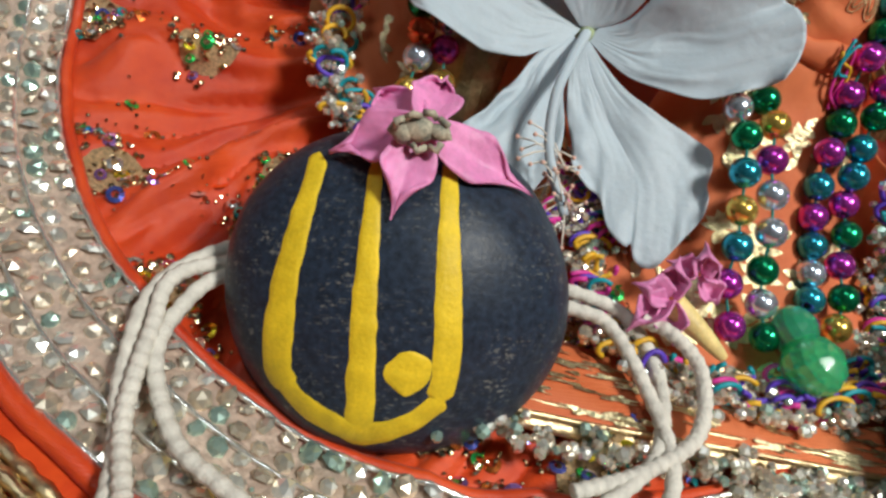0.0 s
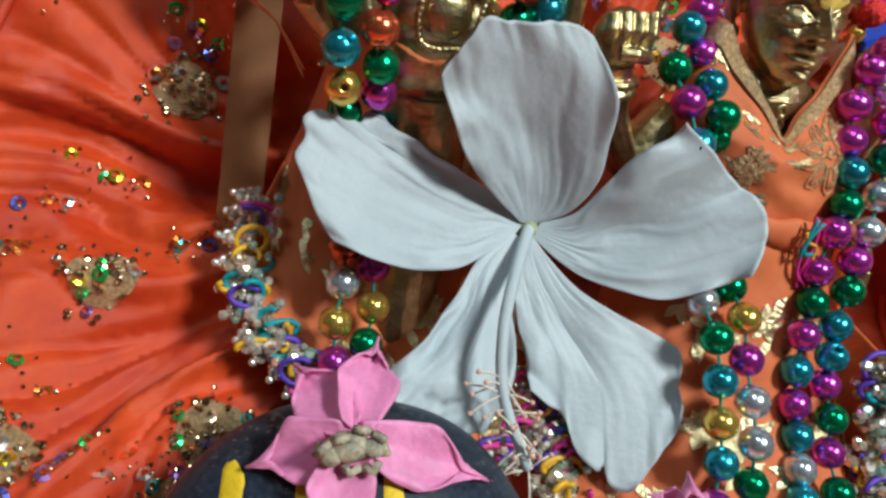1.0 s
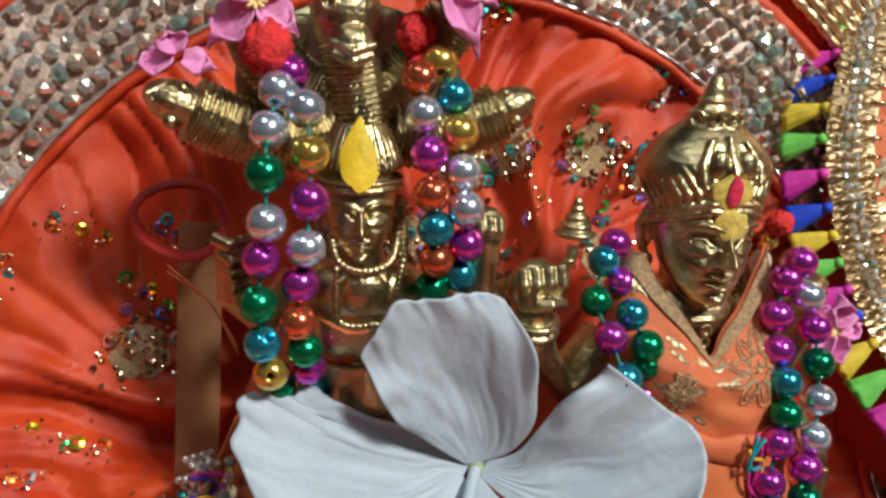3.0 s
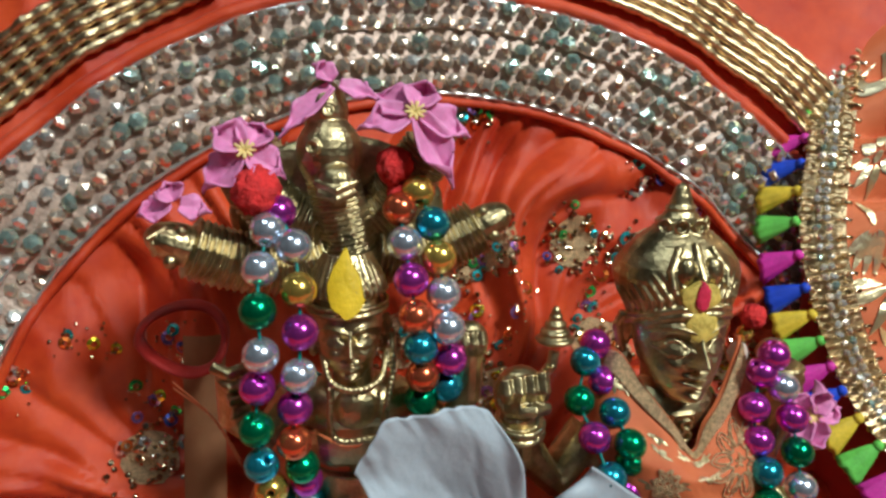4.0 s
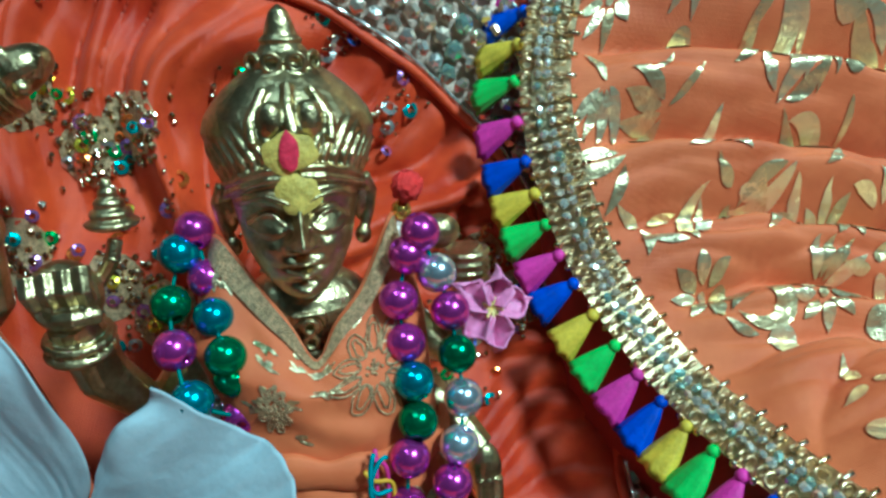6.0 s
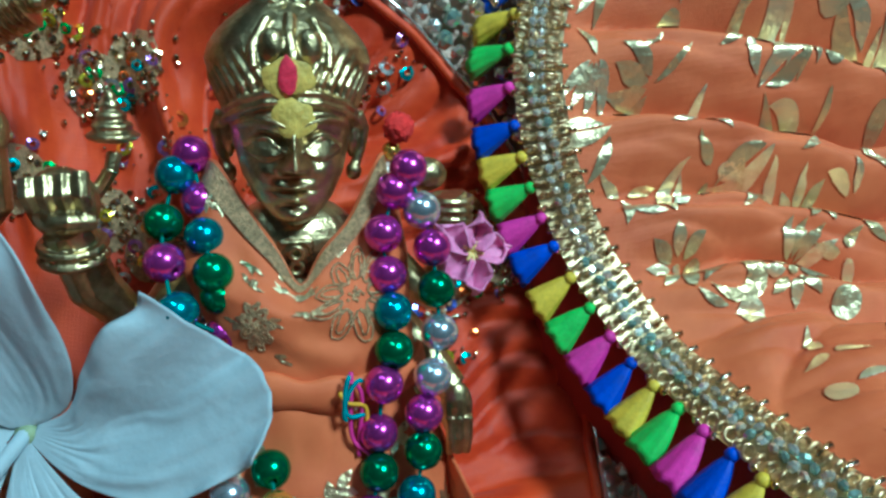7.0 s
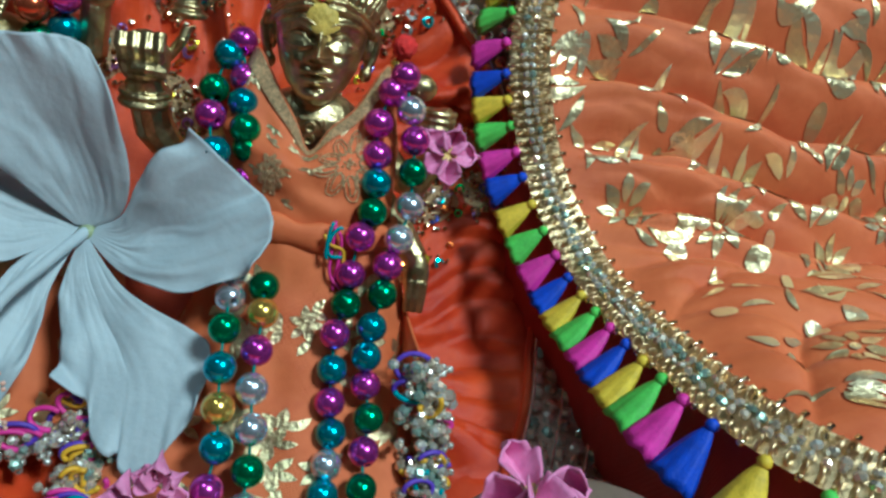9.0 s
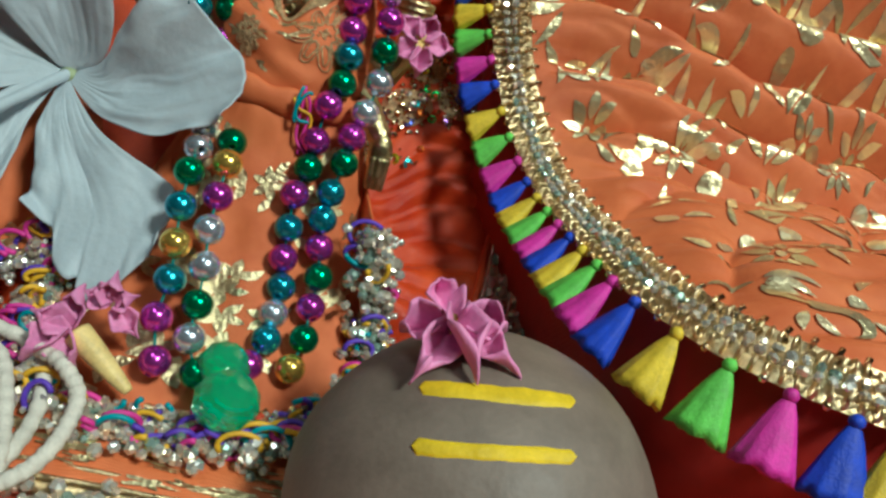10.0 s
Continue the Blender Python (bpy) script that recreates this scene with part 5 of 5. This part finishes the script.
# ---- statue clothes ----
def skirt(name, waist, hem, label, pleats, folds=0.0011, sag=0.0050):
    ob = thing(name, hem[len(hem) // 2], label, "clothing")
    top, low = smooth_line(waist, 120), smooth_line(hem, 120)

    def at(i, j):
        q = min(118, int(i * 119))
        f = i * 119 - q
        a = Vector(top[q] + (top[q + 1] - top[q]) * f)
        b = Vector(low[q] + (low[q + 1] - low[q]) * f)
        p = a.lerp(b, j)
        p += Vector((0, -1, 0.5)) * (folds * j * math.sin(i * pleats * 6.28 + 2 * nz(i * 5, j * 2)) + - sag * math.sin(math.pi * j) + 0.0008 * nz(i * 14, j * 9))
        return p
    solid(part("cloth", local(ob, Geo().grid(at, 150, 60)), PEACH, ob), 0.0005)
    return ob, at


def spots(ob, at, n, seed):
    r = random.Random(seed)
    g = Geo()
    for _ in range(n):
        i, j, a0 = r.uniform(0.05, 0.95), r.uniform(0.05, 0.95), r.uniform(0, 6.28)
        for q in range(r.choice((1, 3, 5))):
            a = a0 + q * 1.1

            def leafy(s, t):
                w = 0.026 * math.sin(math.pi * s) * (t - 0.5)
                di, dj = 0.048 * s * math.cos(a) - w * math.sin(a), 0.060 * s * math.sin(a) + w * math.cos(a)
                return at(min(0.99, max(0, i + di)), min(1, max(0, j + dj))) + Vector((0, -0.9, 0.45)) * 0.0005
            g.grid(leafy, 7, 4)
    tagged(part("foil_print", local(ob, g), GOLD, ob, "small gold foil print"), kind="stuff")


def trim(ob, line, seed, teeth=True, loops=True, crystals=460, reach=0.0070, count=64):
    """Embroidered hem: beaded teeth, coloured thread loops and clear crystals."""
    r = random.Random(seed)
    pts = smooth_line(line, 200)
    part("hem_tape", local(ob, Geo().sweep(pts, 0.0013, 8, flat=0.5)), ZARI, ob, "gold hem tape")
    if teeth:
        for k in range(2, 198, 8):
            p = Vector(pts[k])
            t = Vector(pts[k + 1] - pts[k]).normalized()
            n = Vector((0, -0.8, 0.6))
            o = t.cross(n).normalized()
            o = -o if TEETH_OUT * o.x < 0 and abs(o.x) > 0.6 else o
            o = o if o.z < 0.3 else -o
            g = Geo()
            for row in range(4):
                for q in range(4 - row):
                    g.ball(p + o * (0.0014 + 0.0013 * row) + t * (0.0013 * (q - (3 - row) / 2)) + n * 0.0006, 0.00078, None, 7, 5)
            part("beaded_tooth", local(ob, g), SILVER, ob)
    if loops:
        for k in range(count):
            a = r.randint(4, 194)
            p = Vector(pts[a]) + Vector((r.uniform(-.002, .002), -0.0012 - r.random() * reach * (0.8 if pts[a][2] < 0.029 else 0.3), r.uniform(0.0, .0030)))
            R1, R2 = r.uniform(0.0018, 0.0042), r.uniform(0.0012, 0.0028)
            a0, a1 = r.uniform(0, 6.28), r.uniform(2.5, 5.2)
            line2 = [p + Vector((R1 * math.cos(a0 + a1 * s), 0.0006 * math.sin(5 * s), R2 * math.sin(a0 + a1 * s))) for s in np.linspace(0, 1, 14)]
            part("thread_loop", local(ob, Geo().sweep(line2, 0.00050, 6)), LOOPS[k % 4], ob)
    g = Geo()
    for k in range(crystals):
        p = Vector(pts[r.randint(0, 199)])
        p += Vector((r.gauss(0, .0022), -r.random() * (reach if p.z < 0.029 else 0.005), r.gauss(0.0006, .0010)))
        g.ball(p, r.uniform(0.0006, 0.0014), Euler((r.random() * 3, r.random() * 3, 0)), 6, 4)
    tagged(part("crystal_work", local(ob, g), GEM, ob, "clear and gold crystal beads", smooth=False), kind="stuff")


TEETH_OUT = 1
WAIST_R = [(.0640, .146, .0785), (.0650, .134, .0780), (.0720, .1300, .0775), (.0780, .1290, .0770), (.0850, .1300, .0775), (.0920, .134, .0780), (.0930, .146, .0785)]
HEM_R = [(.0480, .128, .0420), (.0440, .116, .0320), (.0470, .106, .0265), (.0600, .1000, .0245), (.0780, .0985, .0245), (.0940, .1030, .0262), (.1030, .1130, .0310), (.1025, .1180, .0440), (.1000, .1200, .0590)]
dress, at = skirt("statue_skirt", WAIST_R, HEM_R, "orange skirt with gold print and jewelled hem on the seated statue", 6)
spots(dress, at, 60, 3)
trim(dress, HEM_R, 5, crystals=900, reach=0.0135, count=110)
shawl = thing("statue_shawl", (.0750, .133, .085), "orange shawl with gold edging crossed over the statue's chest", "clothing")
NECK = [(.0625, .1460, .1075), (.0647, .1420, .1072), (.0690, .1390, .1006), (.0723, .1362, .0961), (.0752, .1338, .0915), (.0785, .1362, .0958), (.0827, .1390, .0999), (.0872, .1420, .1081), (.0890, .1460, .1080)]
tn, tb = smooth_line(NECK, 120), smooth_line(WAIST_R, 120)
ARM = smooth_line([(.0590, .1440, .0930), (.0600, .1375, .0925), (.0680, .1310, .0900), (.0750, .1295, .0885), (.0830, .1310, .0900), (.0900, .1375, .0925), (.0920, .1440, .0935)], 120)


def bodice(i, j):
    q = min(118, int(i * 119))
    a, b, c = Vector(tn[q]), Vector(ARM[q]), Vector(tb[q])
    p = a.lerp(b, j * 2) if j < 0.5 else b.lerp(c, j * 2 - 1)
    return p + Vector((0, -1, 0.4)) * (0.0008 * nz(i * 8, j * 6) + 0.0009 * math.sin(math.pi * j))


solid(part("cloth", local(shawl, Geo().grid(bodice, 110, 50)), PEACH, shawl), 0.0006)
part("gold_edging", local(shawl, Geo().grid(lambda i, j: bodice(0.02 + 0.96 * i, 0.02 + 0.12 * j) + Vector((0, -0.0008, 0.0004)), 90, 6)), BROCADE, shawl, "gold brocade edging")
part("belt", local(shawl, Geo().sweep([Vector(p) + Vector((0, -0.0012, 0)) for p in smooth_line(WAIST_R, 60)], lambda s: 0.0026 + 0.0004 * math.sin(40 * s), 10, flat=0.45, side=(0, 0, 1))), PEACH, shawl, "folded orange waist band")
spots(shawl, bodice, 26, 8)


def bloom(ob, at, i0, j0, size):
    """Outlined brocade flower woven into a cloth."""
    p = at(i0, j0)
    pi, pj = (at(i0 + 0.01, j0) - p) / 0.01, (at(i0, j0 + 0.01) - p) / 0.01
    det = pi.x * pj.z - pi.z * pj.x

    def on(x, z):
        q = at(min(0.99, max(0.01, i0 + (x * pj.z - z * pj.x) / det)), min(0.99, max(0.01, j0 + (z * pi.x - x * pi.z) / det)))
        return q + Vector((0, -0.9, 0.4)) * 0.0005
    g = Geo()
    for k in range(9):
        a = k * 0.698
        for w, l in ((0.19, 1.0), (0.10, 0.8)):
            line = [on(size * (r * math.cos(a) - v * math.sin(a)), size * (r * math.sin(a) + v * math.cos(a))) for r, v in ((0.32 + l * 0.64 * (0.5 - 0.5 * math.cos(s)), w * math.sin(s)) for s in np.linspace(0, 6.1, 14))]
            g.sweep(line, 0.00017, 5)
    for k in range(14):
        g.ball(on(size * 0.2 * math.cos(k * 2.4) * (k / 14), size * 0.2 * math.sin(k * 2.4) * (k / 14)), 0.0003, None, 6, 4)
    part("brocade_flower", local(ob, g), BROCADE, ob, "dull gold woven flower outline")


bloom(shawl, bodice, 0.66, 0.46, 0.0052)
bloom(shawl, bodice, 0.36, 0.62, 0.0040)

WAIST_L = [(.0030, .151, .0985), (.0050, .143, .0990), (.0110, .1395, .0975), (.0160, .1380, .0960), (.0220, .1395, .0975), (.0280, .143, .0990), (.0300, .151, .0985)]
HEM_L = [(-.0080, .150, .0660), (-.0100, .143, .0580), (-.0070, .136, .0500), (.0010, .130, .0440), (.0140, .1230, .0370), (.0280, .1200, .0350), (.0400, .1230, .0400), (.0450, .134, .0480)]
dress, at = skirt("statue_skirt", WAIST_L, HEM_L, "orange skirt with gold print on the standing statue", 5, sag=0.013)
spots(dress, at, 44, 13)
TEETH_OUT = -1
trim(dress, HEM_L, 15, crystals=320, reach=0.0090, count=64)
apron = thing("front_cloth", (.060, .090, .019), "orange cloth strip with thin gold border lying before the statues", "cloth")
A0 = smooth_line([(.0160, .1040, .0235), (.0400, .1000, .0225), (.0600, .0970, .0215), (.0800, .0955, .0210), (.1050, .0990, .0220)], 80)
A1 = smooth_line([(.0200, .0845, .0200), (.0400, .0828, .0196), (.0620, .0820, .0194), (.0950, .0806, .0190), (.1250, .0800, .0190)], 80)
solid(part("cloth", local(apron, Geo().grid(lambda i, j: Vector(A0[round(i * 79)]).lerp(Vector(A1[round(i * 79)]), j) + Vector((0, 0, 0.0016 + 0.0014 * math.sin(math.pi * j) + 0.0008 * nz(i * 9, j * 3))), 80, 20)), PEACH, apron), 0.0005)
for off in (0.0, 0.0022):
    part("gold_border", local(apron, Geo().sweep([Vector(p) + Vector((0, off, 0.0018 + off * 0.3)) for p in A1], 0.0005, 6)), ZARI, apron, "thin gold border")

spots(apron, lambda i, j: Vector(A0[round(i * 79)]).lerp(Vector(A1[round(i * 79)]), j) + Vector((0, 0, 0.0020 + 0.0014 * math.sin(math.pi * j) + 0.0008 * nz(i * 9, j * 3))), 70, 21)
trim(apron, [tuple(p) for p in A1[::13]], 31, False, False, 260)

# ---- ribbons and tufts ----
rib = thing("tan_ribbon", (-.0135, .160, .060), "flat tan ribbon standing against the orange cloth", "ribbon")
part("band", local(rib, Geo().grid(lambda i, j: Vector((-.0172 + .0080 * i + .002 * j, .1550 + .012 * j - 0.001 * math.sin(math.pi * i), .050 + .056 * j)), 8, 24)), RIBBON, rib)
loop = thing("red_ribbon", (-.013, .160, .108), "looped red cloth ribbon behind the standing statue", "ribbon")
pts = [Vector((-.0135 + .0075 * math.cos(a), .1585 + .002 * math.sin(a * 2), .1085 + .0065 * math.sin(a))) for a in np.linspace(0, 2 * math.pi, 40, endpoint=False)]
part("band", local(loop, Geo().sweep(pts, 0.0022, 8, closed=True, flat=0.35, side=(0, 1, 0))), RED_SHADED_CLOTH, loop)
for c, r in (((.0030, .1400, .1388), .0036), ((.0245, .1440, .1415), .0030), ((.0255, .1435, .1365), .0024), ((.0905, .1430, .1125), .0022)):
    g = Geo()
    g.grid(lambda i, j: Vector(c) + Vector((math.cos(6.2832 * i) * math.cos(3.1416 * (j - .5)), math.sin(6.2832 * i) * math.cos(3.1416 * (j - .5)), math.sin(3.1416 * (j - .5)))) * r * (1 + 0.28 * nz(9 * math.cos(6.2832 * i) + c[0] * 999, 9 * math.sin(6.2832 * i), 9 * j)), 36, 20, cu=True)
    tagged(part("red_tuft", g, TUFT), "small crumpled tuft of red cloth on the statue", "cloth", "red tufts")

knot = thing("thread_knot", (.0827, .1275, .0795), "small knot of teal, yellow and pink thread at the statue's waist", "thread")
for q, m in enumerate((LOOPS[2], LOOPS[2], LOOPS[0], LOOPS[1], LOOPS[1])):
    pts = [Vector((.0815 + .0012 * math.cos(q * 1.7 + 4 * s) + .001 * q * (s - .3), .1255 - .0006 * math.sin(3 * s + q), .0800 - (.0045 + .002 * q) * s + .0014 * math.sin(q * 2.1 + 5 * s))) for s in np.linspace(0, 1, 16)]
    part("thread_end", local(knot, Geo().sweep(pts, 0.00032, 6)), m, knot)
stray = thing("loose_thread", (-.008, .150, .098), "loose orange thread beside the standing statue", "thread")
for q in (0, 0.0012):
    part("strand", local(stray, Geo().sweep(smooth_line([(-.0155, .1560, .1000 + q), (-.0080, .1500, .0965), (-.0030, .1450, .0905 - q)], 24), 0.0002, 5)), PEACH, stray)

# ---- gems of the border over the statues, one by one ----
shapes = []
for q in range(4):
    g = Geo()
    r = (0.0017, 0.0018, 0.0019, 0.0021)[q]
    for zz, rr in ((0.0, r), (r * 0.5, r * 0.75)):
        g.v += [(rr * math.cos(s * math.pi / 3), rr * math.sin(s * math.pi / 3), zz) for s in range(6)]
    g.v.append((0, 0, r * 0.7))
    g.f = [(s, (s + 1) % 6, 6 + (s + 1) % 6, 6 + s) for s in range(6)] + [(6 + s, 6 + (s + 1) % 6, 12) for s in range(6)] + [(5, 4, 3, 2, 1, 0)]
    shapes.append(g.mesh("gem", (SILVER, STEEL, CHAMPAGNE, SEAGREEN)[q], False))
for k in range(290):
    j, i = k % 5, k // 5
    x, u = ring(RING_IN + 0.0030 + 0.0042 * j + rng.uniform(-.0003, .0003), math.radians(28 + 1.95 * (i + 0.5 * (j % 2))))
    c = cloth(x, u, 0.0030)
    n = (cloth(x, u, 0.0040) - c).normalized()
    ob = part("gem", shapes[rng.choice((0, 1, 1, 2, 2, 3))], None, drape)
    ob.matrix_basis = Matrix.Translation(c - drape.location) @ n.to_track_quat("Z", "Y").to_matrix().to_4x4() @ Euler((rng.uniform(-.75, .75), rng.uniform(-.75, .75), rng.uniform(0, 3))).to_matrix().to_4x4()
